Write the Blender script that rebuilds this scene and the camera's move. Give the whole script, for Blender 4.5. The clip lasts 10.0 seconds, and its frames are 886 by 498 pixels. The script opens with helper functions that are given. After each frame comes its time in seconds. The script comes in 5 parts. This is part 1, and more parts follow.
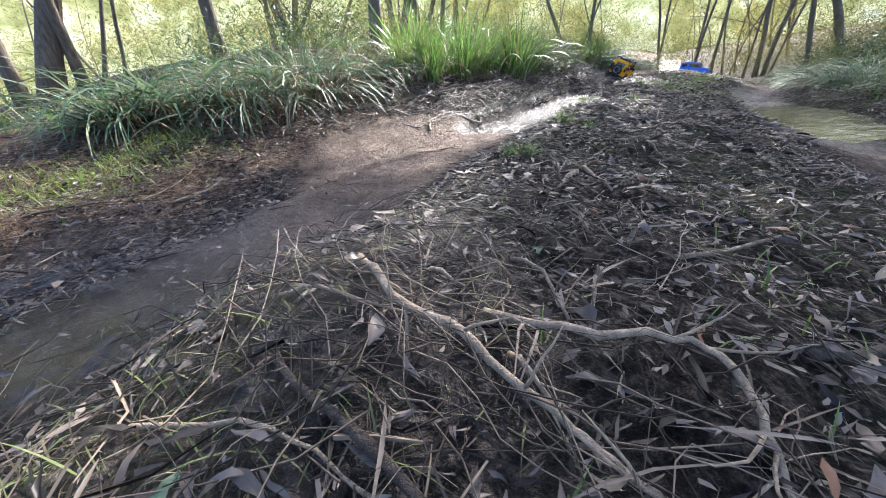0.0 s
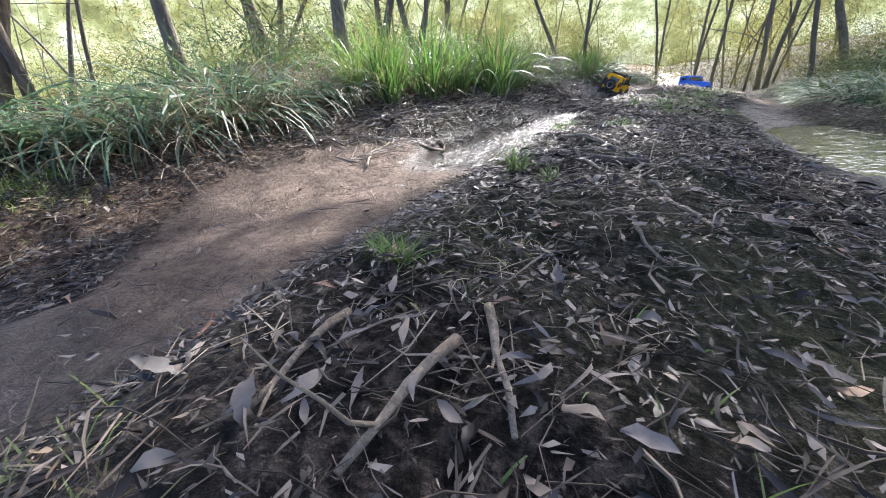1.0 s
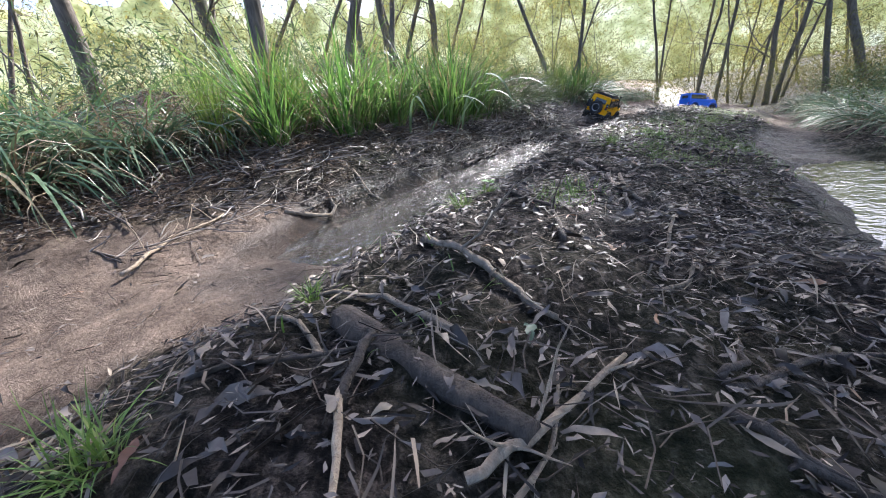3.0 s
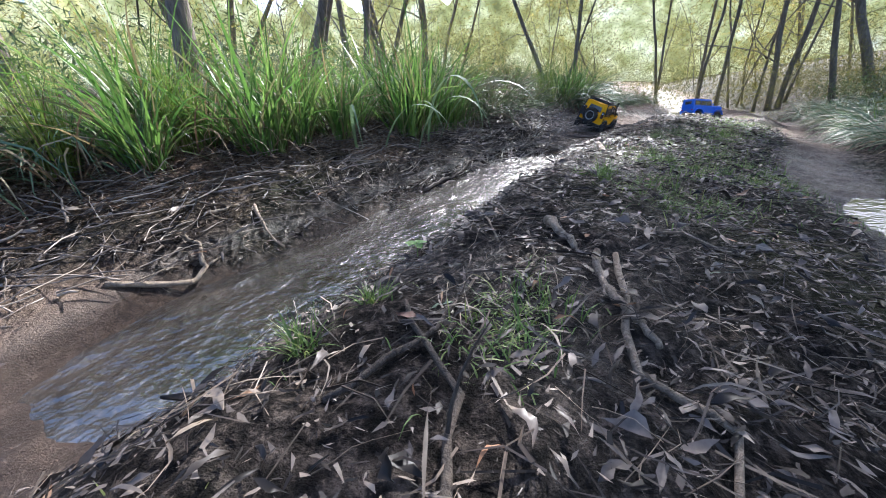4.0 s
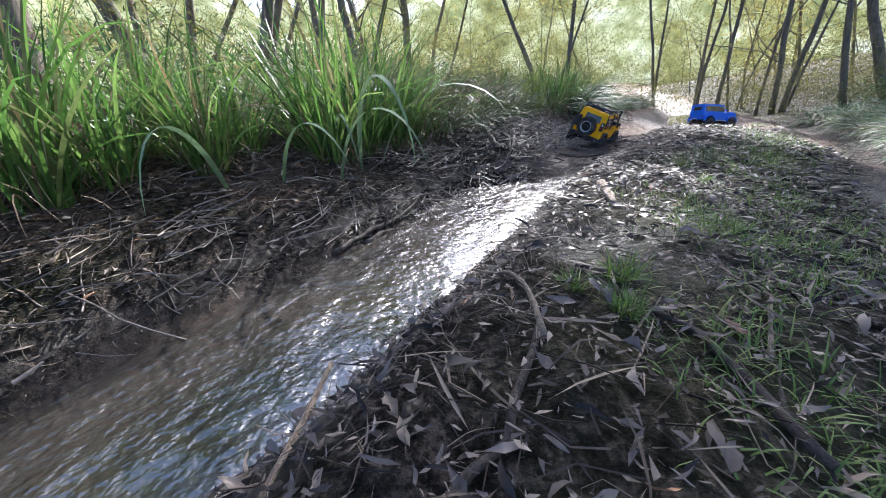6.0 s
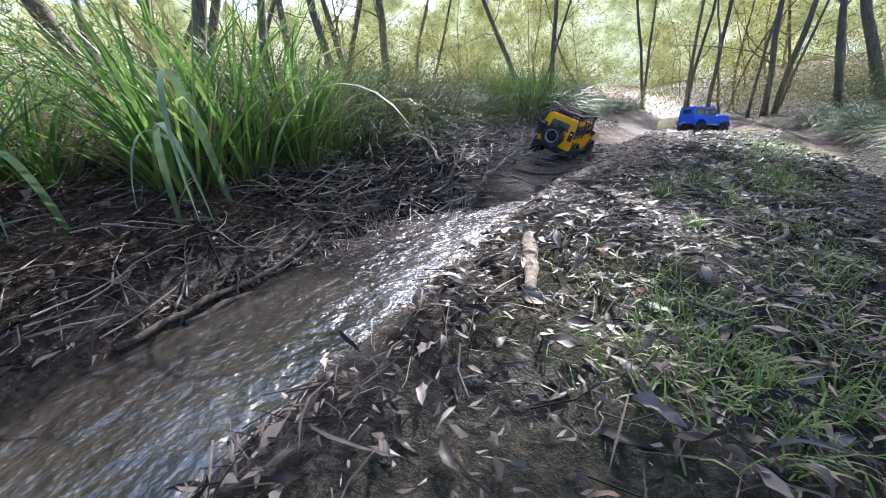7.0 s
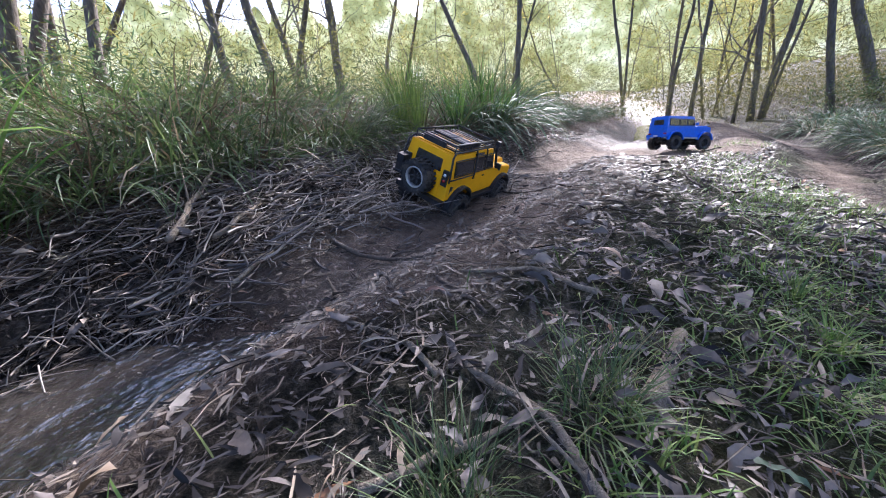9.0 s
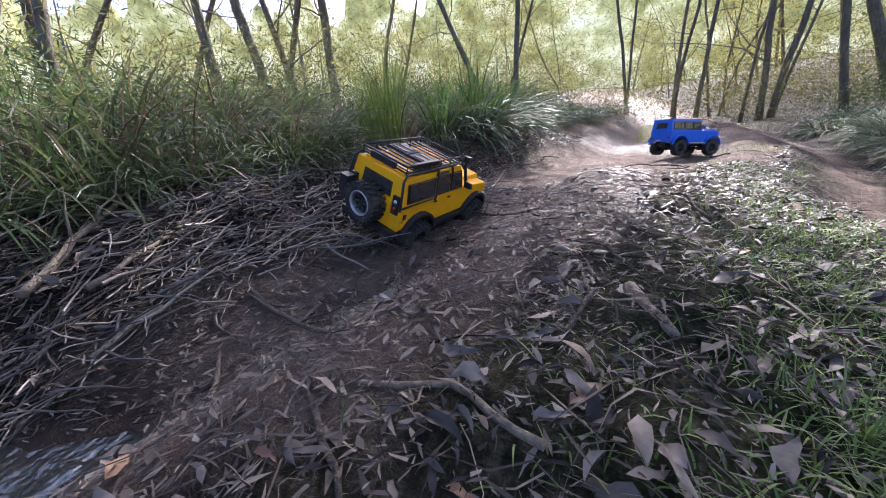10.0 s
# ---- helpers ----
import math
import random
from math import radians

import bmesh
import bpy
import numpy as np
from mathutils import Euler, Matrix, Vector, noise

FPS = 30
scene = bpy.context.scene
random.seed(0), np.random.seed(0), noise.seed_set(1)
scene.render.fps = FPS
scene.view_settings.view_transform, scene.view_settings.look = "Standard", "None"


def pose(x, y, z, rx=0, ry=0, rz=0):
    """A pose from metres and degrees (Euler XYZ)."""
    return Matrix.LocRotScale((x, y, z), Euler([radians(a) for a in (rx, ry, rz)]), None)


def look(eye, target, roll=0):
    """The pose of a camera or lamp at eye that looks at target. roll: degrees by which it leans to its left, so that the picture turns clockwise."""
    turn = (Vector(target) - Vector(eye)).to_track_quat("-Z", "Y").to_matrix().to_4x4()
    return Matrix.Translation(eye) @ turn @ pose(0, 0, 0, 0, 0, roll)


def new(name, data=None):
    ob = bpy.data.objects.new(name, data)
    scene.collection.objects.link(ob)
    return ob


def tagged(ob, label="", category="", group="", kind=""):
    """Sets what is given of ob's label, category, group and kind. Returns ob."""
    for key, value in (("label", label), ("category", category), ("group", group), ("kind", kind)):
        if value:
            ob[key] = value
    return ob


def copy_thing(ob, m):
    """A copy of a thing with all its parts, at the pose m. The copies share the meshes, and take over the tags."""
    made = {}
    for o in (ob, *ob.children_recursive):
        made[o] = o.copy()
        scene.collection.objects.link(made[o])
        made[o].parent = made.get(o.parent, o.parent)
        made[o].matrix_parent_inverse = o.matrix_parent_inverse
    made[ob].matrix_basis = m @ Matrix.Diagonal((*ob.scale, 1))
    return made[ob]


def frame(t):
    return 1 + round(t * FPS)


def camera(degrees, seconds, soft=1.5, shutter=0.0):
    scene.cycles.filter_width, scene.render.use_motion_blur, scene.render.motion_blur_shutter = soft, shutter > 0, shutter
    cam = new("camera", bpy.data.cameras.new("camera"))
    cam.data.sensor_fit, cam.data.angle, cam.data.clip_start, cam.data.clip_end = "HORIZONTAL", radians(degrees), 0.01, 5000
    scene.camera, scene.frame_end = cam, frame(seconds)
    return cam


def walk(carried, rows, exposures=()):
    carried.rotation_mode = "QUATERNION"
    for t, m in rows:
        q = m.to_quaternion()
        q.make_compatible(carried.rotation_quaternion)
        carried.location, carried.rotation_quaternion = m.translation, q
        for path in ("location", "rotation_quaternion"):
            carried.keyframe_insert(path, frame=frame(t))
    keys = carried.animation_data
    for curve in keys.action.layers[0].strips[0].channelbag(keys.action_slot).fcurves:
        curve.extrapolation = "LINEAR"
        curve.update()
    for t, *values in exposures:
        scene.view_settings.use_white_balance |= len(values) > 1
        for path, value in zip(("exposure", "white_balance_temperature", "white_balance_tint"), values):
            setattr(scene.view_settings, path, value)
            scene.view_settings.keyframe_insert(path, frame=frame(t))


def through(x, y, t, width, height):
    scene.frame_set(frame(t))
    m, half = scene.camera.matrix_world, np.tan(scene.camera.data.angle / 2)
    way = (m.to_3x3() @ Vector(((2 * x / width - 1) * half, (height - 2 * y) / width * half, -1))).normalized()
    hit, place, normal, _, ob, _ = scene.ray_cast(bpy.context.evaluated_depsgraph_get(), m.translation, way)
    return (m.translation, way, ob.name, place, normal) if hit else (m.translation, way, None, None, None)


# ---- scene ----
cam = camera(102.5, 10.0, 1.0)
PATH = [
    (0, (2.572, 1.054, 0.279), (2.227, 2.832, -0.57), -6.8),
    (0.5, (2.661, 1.315, 0.309), (2.309, 3.107, -0.506), -7.0),
    (1, (2.783, 1.583, 0.286), (2.427, 3.387, -0.502), -7.2),
    (1.5, (2.889, 1.825, 0.309), (2.516, 3.639, -0.444), -7.6),
    (2, (2.959, 2.05, 0.337), (2.575, 3.87, -0.399), -7.5),
    (2.5, (3.046, 2.224, 0.348), (2.658, 4.047, -0.377), -7.8),
    (3, (3.179, 2.432, 0.31), (2.787, 4.264, -0.391), -8.2),
    (3.2, (3.242, 2.518, 0.315), (2.838, 4.348, -0.384), -8.2),
    (4.3, (3.34, 3.133, 0.356), (2.976, 4.966, -0.358), -7.1),
    (4.5, (3.351, 3.193, 0.36), (2.985, 5.026, -0.353), -7.2),
    (5, (3.401, 3.375, 0.352), (3.032, 5.21, -0.352), -7.4),
    (5.2, (3.428, 3.425, 0.356), (3.051, 5.259, -0.347), -7.5),
    (6.3, (3.549, 3.936, 0.379), (3.213, 5.775, -0.33), -7.3),
    (6.5, (3.62, 4.037, 0.374), (3.284, 5.879, -0.328), -7.5),
    (7, (3.75, 4.304, 0.355), (3.426, 6.153, -0.335), -7.9),
    (7.5, (3.878, 4.572, 0.358), (3.566, 6.428, -0.319), -7.8),
    (8, (4.015, 4.843, 0.382), (3.718, 6.703, -0.289), -7.9),
    (8.5, (4.187, 5.074, 0.339), (3.905, 6.942, -0.32), -8.5),
    (9, (4.33, 5.282, 0.336), (4.042, 7.146, -0.328), -8.7),
    (9.5, (4.403, 5.425, 0.348), (4.104, 7.286, -0.321), -8.7),
    (10, (4.457, 5.544, 0.358), (4.15, 7.402, -0.314), -8.8),
]
walk(cam, [(t, look(eye, target, roll)) for t, eye, target, roll in PATH], [(0, 2.18, 5800, 12), (3, 1.95, 5650, 13), (4.5, 1.9, 5550, 13), (7, 1.92, 5550, 14), (8, 1.93, 5600, 17), (9, 2.07, 5450, 20), (10, 1.88, 5650, 23)])

# ---- light ----
SUN_EL, SUN_AZ = 39.0, 72.0          # degrees; azimuth of the sun from +x towards +y
SUN_DIR = Vector((math.cos(radians(SUN_EL)) * math.cos(radians(SUN_AZ)),
                  math.cos(radians(SUN_EL)) * math.sin(radians(SUN_AZ)), math.sin(radians(SUN_EL))))
world = bpy.data.worlds.new("sky")
scene.world = world
world.use_nodes = True
wn = world.node_tree.nodes
sky = wn.new("ShaderNodeTexSky")
sky.sky_type, sky.sun_disc = "NISHITA", False
sky.sun_elevation, sky.sun_rotation = radians(SUN_EL), radians(90 - SUN_AZ)
sky.air_density, sky.dust_density = .75, 4.0
wn["Background"].inputs["Strength"].default_value = 0.15
world.node_tree.links.new(sky.outputs[0], wn["Background"].inputs[0])
sun = new("sun", bpy.data.lights.new("sun", "SUN"))
sun.data.energy, sun.data.angle, sun.data.color = 4.8, radians(0.6), (1.0, 0.92, 0.8)
sun.matrix_world = look(SUN_DIR * 40, (0, 0, 0))

# ---- plan of the track ----
HEAD = math.atan2(0.932, 0.363)
UX, UY, VX, VY = math.cos(HEAD), math.sin(HEAD), math.sin(HEAD), -math.cos(HEAD)
CS = [-2, 1.9, 2.7, 3.5, 4.3, 5, 5.5, 6.2, 6.9, 7.2, 7.5, 8, 8.9, 9.5, 10.9, 14, 20, 40]
CD = [1.25, 1.27, 1.25, 1.2, 1.2, 1.25, 1.28, 1.27, 1.27, 1.36, 1.5, 1.52, 1.52, 1.72, 2.1, 2.4, 2.4, 0]
BASE_S = [-40, 0, 8, 8.6, 9.2, 10.4, 12, 14, 20, 40, 90, 220]
BASE_Z = [.3, 0, -.005, -.04, -.09, -.19, -.27, -.38, -.37, .05, .6, 1.5]
FLOOR_S = [-3, 2, 3, 3.6, 4.0, 4.4, 6.7, 7.05, 7.4, 8, 9.3, 12.2, 13, 16, 16.8, 20]
FLOOR_Z = [.0, .0, .01, .01, -.035, -.115, -.115, -.015, .01, .0, .02, .0, -.09, -.09, .0, 0]
R_PROF = [-60, -12, -5.5, -2.8, -1.6, -1.0, -.8, -.6, -.45, -.36, -.27, -.2, .2, .27, .42, .6, .8, 1.0, 1.2, 1.3,
          1.5, 1.7, 1.85, 2.2, 3, 5, 12, 60]
Z_RIGHT = [0, 0, .03, .09, .065, .03, -.03, -.085, -.15, -.24, -.27, -.24, -.17, -.1, .05, .35, .8]
Z_PROF = [1.3, 1.25, 1.05, .8, .52, .36, .30, .20, .12, .07, .02] + Z_RIGHT     # the high bank
Z_PROF_LOW = [.7, .7, .5, .3, .16, .05, .0, -.04, -.05, -.045, -.03] + Z_RIGHT  # the start of the track


def to_sd(x, y):
    return x * UX + y * UY, x * VX + y * VY


def to_xy(s, d):
    return s * UX + d * VX, s * UY + d * VY


def lattice(i, j, seed):
    n = (i * 374761393 + j * 668265263 + seed * 974634777) & 0x7FFFFFFF
    n = ((n ^ (n >> 13)) * 1274126177) & 0x7FFFFFFF
    return ((n ^ (n >> 16)) & 0xFFFF) / 32767.5 - 1.0


def bumps(x, y, seed=1):
    """Smooth value noise, -1 to 1."""
    x, y = np.asarray(x, float), np.asarray(y, float)
    i, j = np.floor(x).astype(np.int64), np.floor(y).astype(np.int64)
    fx, fy = x - i, y - j
    fx, fy = fx * fx * (3 - 2 * fx), fy * fy * (3 - 2 * fy)
    a = lattice(i, j, seed) * (1 - fx) + lattice(i + 1, j, seed) * fx
    b = lattice(i, j + 1, seed) * (1 - fx) + lattice(i + 1, j + 1, seed) * fx
    return a * (1 - fy) + b * fy


def rolling(x, y, seed, octaves=4, gain=0.5):
    total, amp = 0.0, 1.0
    for k in range(octaves):
        total = total + amp * bumps(x * 2**k + 7.3 * k, y * 2**k - 3.1 * k, seed + k)
        amp *= gain
    return total


def centre(s):
    return (np.interp(s - .3, CS, CD) + np.interp(s, CS, CD) + np.interp(s + .3, CS, CD)) / 3


def rut_mask(s, r):
    """1 on the bare mud of the two wheel tracks, 0 on the litter."""
    edge = 0.05 * bumps(s * 3, r * 3, 40) + 0.03 * bumps(s * 9, r * 9, 41)
    wide = np.interp(s, [0, 1.9, 2.3, 2.7, 3.0, 3.7, 4.0, 4.4, 6.0, 6.6, 7.1, 7.6, 8.2, 9.0, 9.8, 11], [.14, .14, .15, .31, .41, .43, .36, .3, .3, .28, .32, .38, .42, .55, .75, .8])
    shift = np.interp(s, [1.9, 2.3, 2.7, 3.0, 3.4, 3.7, 4, 4.4, 6, 7, 8, 9, 10], [.04, 0, -.06, -.19, -.22, -.16, -.13, -.08, -.03, .2, .18, .3, .3])
    one = 1 / (1 + np.exp(np.minimum(50, (np.abs(r - shift) - wide - edge) / 0.03)))
    two = 1 / (1 + np.exp(np.minimum(50, (np.abs(r - 1.5) - np.interp(s, [6.5, 8], [.14, .10]) - edge) / 0.03)))
    return np.clip(one + np.interp(s, [7.4, 8.6], [.6, .95]) * two, 0, 1)


def height(x, y):
    x, y = np.asarray(x, float), np.asarray(y, float)
    s, d = to_sd(x, y)
    r = d - centre(s)
    near = np.exp(-np.maximum(0, np.hypot(s - 6, r) - 9) / 6)
    wob = r + 0.03 * bumps(s * 2.3, r * .5, 5)
    high, low = ((np.interp(wob - .03, R_PROF, p) + np.interp(wob, R_PROF, p) + np.interp(wob + .03, R_PROF, p)) / 3 for p in (Z_PROF, Z_PROF_LOW))
    late = 1.3 * np.clip((-r - 2) / 3, 0, 1)
    grow = np.clip((s - 2.4 - late) / 2.2, 0, 1)
    prof = low + (high - low) * grow
    floor = np.interp(s, FLOOR_S, FLOOR_Z) * np.exp(-((wob - np.interp(s, [3.8, 4.4, 6.4, 7.1], [0, -.12, -.08, 0])) / np.interp(s, [3.8, 4.6, 6.6, 7.1, 12, 13], [.27, .3, .31, .27, .27, .6])) ** 4)
    floor = floor + np.exp(-((wob - 1.6) / .4) ** 4) * np.interp(s, [2.5, 4.3, 4.9, 6.1, 6.6, 7.4, 8.2], [.07, .07, -.02, -.02, .05, .05, 0])
    mound = .12 * np.exp(-((s - 7.25) / .5) ** 2 - ((d - 1.08) / np.where(d < 1.08, .35, .24)) ** 2)
    worn = .09 * np.exp(-((wob - .5) / .32) ** 4) * np.clip((s - 8.6) / 1.0, 0, 1)
    z = np.interp(s, BASE_S, BASE_Z) + prof + floor + mound - worn
    mud = rut_mask(s, r)
    z = z + (0.018 - 0.008 * mud) * rolling(x * 3.5, y * 3.5, 11, 3)
    z = z + (0.012 - 0.0065 * mud) * near * rolling(x * 13, y * 13, 21, 3, .6)
    far = 1 - near
    return z + far * 0.35 * rolling(x * .12, y * .12, 31, 3)


def ground_z(x, y):
    return float(height(x, y))


# ---- material helpers ----
def material(name):
    m = bpy.data.materials.new(name)
    m.use_nodes = True
    nt = m.node_tree
    return m, nt, nt.nodes["Principled BSDF"]


def node(nt, kind, **values):
    n = nt.nodes.new(kind)
    for key, value in values.items():
        n.inputs[key.replace("_", " ")].default_value = value
    return n


def ramp(nt, fac, stops):
    n = nt.nodes.new("ShaderNodeValToRGB")
    while len(n.color_ramp.elements) < len(stops):
        n.color_ramp.elements.new(0.5)
    for el, (pos, col) in zip(n.color_ramp.elements, stops):
        el.position, el.color = pos, (*col, 1)
    nt.links.new(fac, n.inputs[0])
    return n.outputs[0]


def noise_tex(nt, scale, detail=4.0, rough=0.6, coord=None):
    n = node(nt, "ShaderNodeTexNoise", Scale=scale, Detail=detail, Roughness=rough)
    if coord is None:
        coord = nt.nodes.new("ShaderNodeTexCoord").outputs["Object"]
    nt.links.new(coord, n.inputs["Vector"])
    return n.outputs["Fac"]


def mix(nt, fac, a, b, blend="MIX"):
    n = nt.nodes.new("ShaderNodeMix")
    n.data_type, n.blend_type = "RGBA", blend
    for sock, value in ((n.inputs[0], fac), (n.inputs[6], a), (n.inputs[7], b)):
        if isinstance(value, (int, float)):
            sock.default_value = value
        elif isinstance(value, tuple):
            sock.default_value = (*value, 1)
        else:
            nt.links.new(value, sock)
    return n.outputs[2]


def bump(nt, bsdf, height_out, strength, distance):
    b = node(nt, "ShaderNodeBump", Strength=strength, Distance=distance)
    nt.links.new(height_out, b.inputs["Height"])
    nt.links.new(b.outputs[0], bsdf.inputs["Normal"])


def island_random(nt):
    return nt.nodes.new("ShaderNodeNewGeometry").outputs["Random Per Island"]


def plain(name, colour, rough=0.5, metal=0.0, vary=0.25, scale=60.0, coat=0.0, dirt=None):
    """A coloured surface with fine unevenness, and a film of mud where dirt is given."""
    m, nt, b = material(name)
    f = noise_tex(nt, scale)
    dark = tuple(c * (1 - vary) for c in colour)
    col = ramp(nt, f, [(.3, dark), (.7, colour)])
    if dirt:
        g = ramp(nt, noise_tex(nt, 22, 6, .7), [(.5, (0, 0, 0)), (.75, (dirt,) * 3)])
        col = mix(nt, g, col, (.16, .12, .085))
    nt.links.new(col, b.inputs["Base Color"])
    b.inputs["Roughness"].default_value, b.inputs["Metallic"].default_value = rough, metal
    b.inputs["Coat Weight"].default_value = coat
    bump(nt, b, f, .15, .002)
    return m


def leafy(name, stops, rough=0.5, through=0.35, scale=30.0, gloss=0.5):
    """Thin leaf: colour varied from leaf to leaf, with light passing through."""
    m, nt, b = material(name)
    rnd = island_random(nt)
    col = ramp(nt, rnd, stops)
    col = mix(nt, .5, col, ramp(nt, noise_tex(nt, scale), [(.3, (.35, .34, .33)), (.7, (1, 1, 1))]), "MULTIPLY")
    nt.links.new(col, b.inputs["Base Color"])
    b.inputs["Roughness"].default_value, b.inputs["Specular IOR Level"].default_value = rough, gloss
    if through:
        out = nt.nodes["Material Output"]
        tr = nt.nodes.new("ShaderNodeBsdfTranslucent")
        nt.links.new(col, tr.inputs["Color"])
        ms = nt.nodes.new("ShaderNodeMixShader")
        ms.inputs[0].default_value = through
        nt.links.new(b.outputs[0], ms.inputs[1])
        nt.links.new(tr.outputs[0], ms.inputs[2])
        nt.links.new(ms.outputs[0], out.inputs["Surface"])
    return m


def make_ground_material():
    m, nt, b = material("forest_floor")
    at = nt.nodes.new("ShaderNodeAttribute")
    at.attribute_name = "mud"
    wet = nt.nodes.new("ShaderNodeAttribute")
    wet.attribute_name = "wet"
    n1, n2, n3 = noise_tex(nt, 5, 6, .65), noise_tex(nt, 45, 6, .7), noise_tex(nt, 260, 4, .7)
    # dark soil; the near-black end also stands in for shade between leaves
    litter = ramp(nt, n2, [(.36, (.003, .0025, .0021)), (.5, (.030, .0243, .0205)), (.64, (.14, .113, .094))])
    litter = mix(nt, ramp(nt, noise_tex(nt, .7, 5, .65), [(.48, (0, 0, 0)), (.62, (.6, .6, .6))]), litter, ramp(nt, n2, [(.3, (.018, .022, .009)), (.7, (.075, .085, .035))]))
    moss = nt.nodes.new("ShaderNodeAttribute")
    moss.attribute_name = "moss"
    litter = mix(nt, moss.outputs["Fac"], litter, ramp(nt, n2, [(.3, (.020, .022, .008)), (.5, (.058, .062, .020)), (.7, (.115, .115, .042))]))
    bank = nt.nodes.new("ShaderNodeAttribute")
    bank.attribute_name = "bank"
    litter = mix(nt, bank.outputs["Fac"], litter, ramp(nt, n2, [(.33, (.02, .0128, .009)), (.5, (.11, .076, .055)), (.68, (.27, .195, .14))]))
    mud = ramp(nt, n1, [(.3, (.13, .098, .077)), (.52, (.26, .197, .153)), (.75, (.45, .345, .27))])
    mud = mix(nt, .75, mud, ramp(nt, n3, [(.36, (.3, .28, .27)), (.56, (1, 1, 1))]), "MULTIPLY")
    mud = mix(nt, .6, mud, ramp(nt, n2, [(.36, (.4, .38, .37)), (.54, (1, 1, 1))]), "MULTIPLY")
    # wet darkens the mud, and carries painted shade at the start of the track
    mud = mix(nt, wet.outputs["Fac"], mud, mix(nt, 1.0, mud, (.30, .27, .25), "MULTIPLY"))
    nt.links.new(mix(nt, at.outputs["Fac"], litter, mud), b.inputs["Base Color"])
    rr = nt.nodes.new("ShaderNodeMapRange")
    rr.inputs["To Min"].default_value, rr.inputs["To Max"].default_value = .8, .22
    nt.links.new(wet.outputs["Fac"], rr.inputs["Value"])
    nt.links.new(rr.outputs[0], b.inputs["Roughness"])
    hs = nt.nodes.new("ShaderNodeMath")
    hs.operation = "ADD"
    nt.links.new(n2, hs.inputs[0])
    nt.links.new(n3, hs.inputs[1])
    sr = nt.nodes.new("ShaderNodeMapRange")
    sr.inputs["To Min"].default_value, sr.inputs["To Max"].default_value = .08, .6
    nt.links.new(wet.outputs["Fac"], sr.inputs["Value"])
    nt.links.new(sr.outputs[0], b.inputs["Specular IOR Level"])
    bump(nt, b, hs.outputs[0], 1.0, .03)
    return m


def make_water_material(name, ripple, gloss):
    m, nt, b = material(name)
    f = noise_tex(nt, 3, 4, .6)
    nt.links.new(ramp(nt, f, [(.35, (.016, .014, .011)), (.7, (.036, .030, .025))]), b.inputs["Base Color"])
    b.inputs["Roughness"].default_value, b.inputs["IOR"].default_value = .05 + .12 * gloss, 1.33 + .47 * gloss
    b.inputs["Specular IOR Level"].default_value = .5 + .5 * gloss
    b.inputs["Coat Weight"].default_value, b.inputs["Coat Roughness"].default_value, b.inputs["Coat IOR"].default_value = gloss, .13, 1.6
    # broad swell with small ripples on it
    both = nt.nodes.new("ShaderNodeMath")
    both.operation = "MULTIPLY_ADD"
    nt.links.new(noise_tex(nt, 10, 3, .5), both.inputs[0])
    both.inputs[1].default_value = 2.4
    nt.links.new(noise_tex(nt, 34, 2, .5), both.inputs[2])
    bump(nt, b, both.outputs[0], .8, ripple)
    return m


def make_bark(name, dark, light, scale=14.0):
    m, nt, b = material(name)
    tc = nt.nodes.new("ShaderNodeTexCoord")
    mp = nt.nodes.new("ShaderNodeMapping")
    mp.inputs["Scale"].default_value = (1, 1, .16)
    nt.links.new(tc.outputs["Object"], mp.inputs["Vector"])
    f = noise_tex(nt, scale * 2.5, 6, .7, mp.outputs[0])
    g = noise_tex(nt, 2.2, 4, .6)
    col = mix(nt, .45, ramp(nt, f, [(.3, dark), (.7, light)]), ramp(nt, g, [(.35, (.3, .3, .28)), (.7, (1, 1, 1))]), "MULTIPLY")
    nt.links.new(col, b.inputs["Base Color"])
    b.inputs["Roughness"].default_value = .85
    bump(nt, b, f, .8, .02)
    return m


M_GROUND, M_WATER, M_STILL_WATER = make_ground_material(), make_water_material("muddy_water", .015, 1.0), make_water_material("still_water", .003, 0.0)
M_BARK = make_bark("dark_bark", (.045, .035, .026), (.24, .19, .145))
M_BARK_GREY = make_bark("grey_bark", (.055, .048, .038), (.22, .19, .15))
M_BARK_PALE = make_bark("pale_bark", (.10, .08, .06), (.30, .25, .19))
M_STICK = make_bark("dead_wood", (.13, .098, .068), (.38, .30, .215), 30)
M_STICK_PALE = make_bark("bare_wood", (.26, .19, .125), (.52, .41, .29), 30)
M_STICK_DARK = make_bark("wet_wood", (.03, .022, .016), (.12, .09, .065), 30)
M_LITTER = leafy("dead_leaves", [(0, (.008, .0065, .0055)), (.25, (.034, .028, .024)), (.55, (.135, .111, .094)), (.85, (.215, .18, .154)),
                                 (.96, (.30, .235, .165)), (1, (.27, .13, .065))], .42, .06, 110.0, gloss=.2)
M_CRUMB = leafy("leaf_crumb", [(0, (.006, .005, .0045)), (.35, (.042, .0345, .030)), (.75, (.17, .14, .117)), (1, (.31, .25, .195))], .45, 0, 120.0, gloss=.18)
M_STRIP = leafy("bark_strip", [(0, (.03, .024, .019)), (.5, (.088, .068, .052)), (.85, (.18, .145, .112)), (1, (.30, .24, .17))], .55, 0, 90.0, gloss=.25)
M_ROOT = leafy("rootlet", [(0, (.06, .045, .032)), (.5, (.16, .122, .088)), (.85, (.29, .225, .16)), (1, (.38, .30, .22))], .6, 0, gloss=.2)
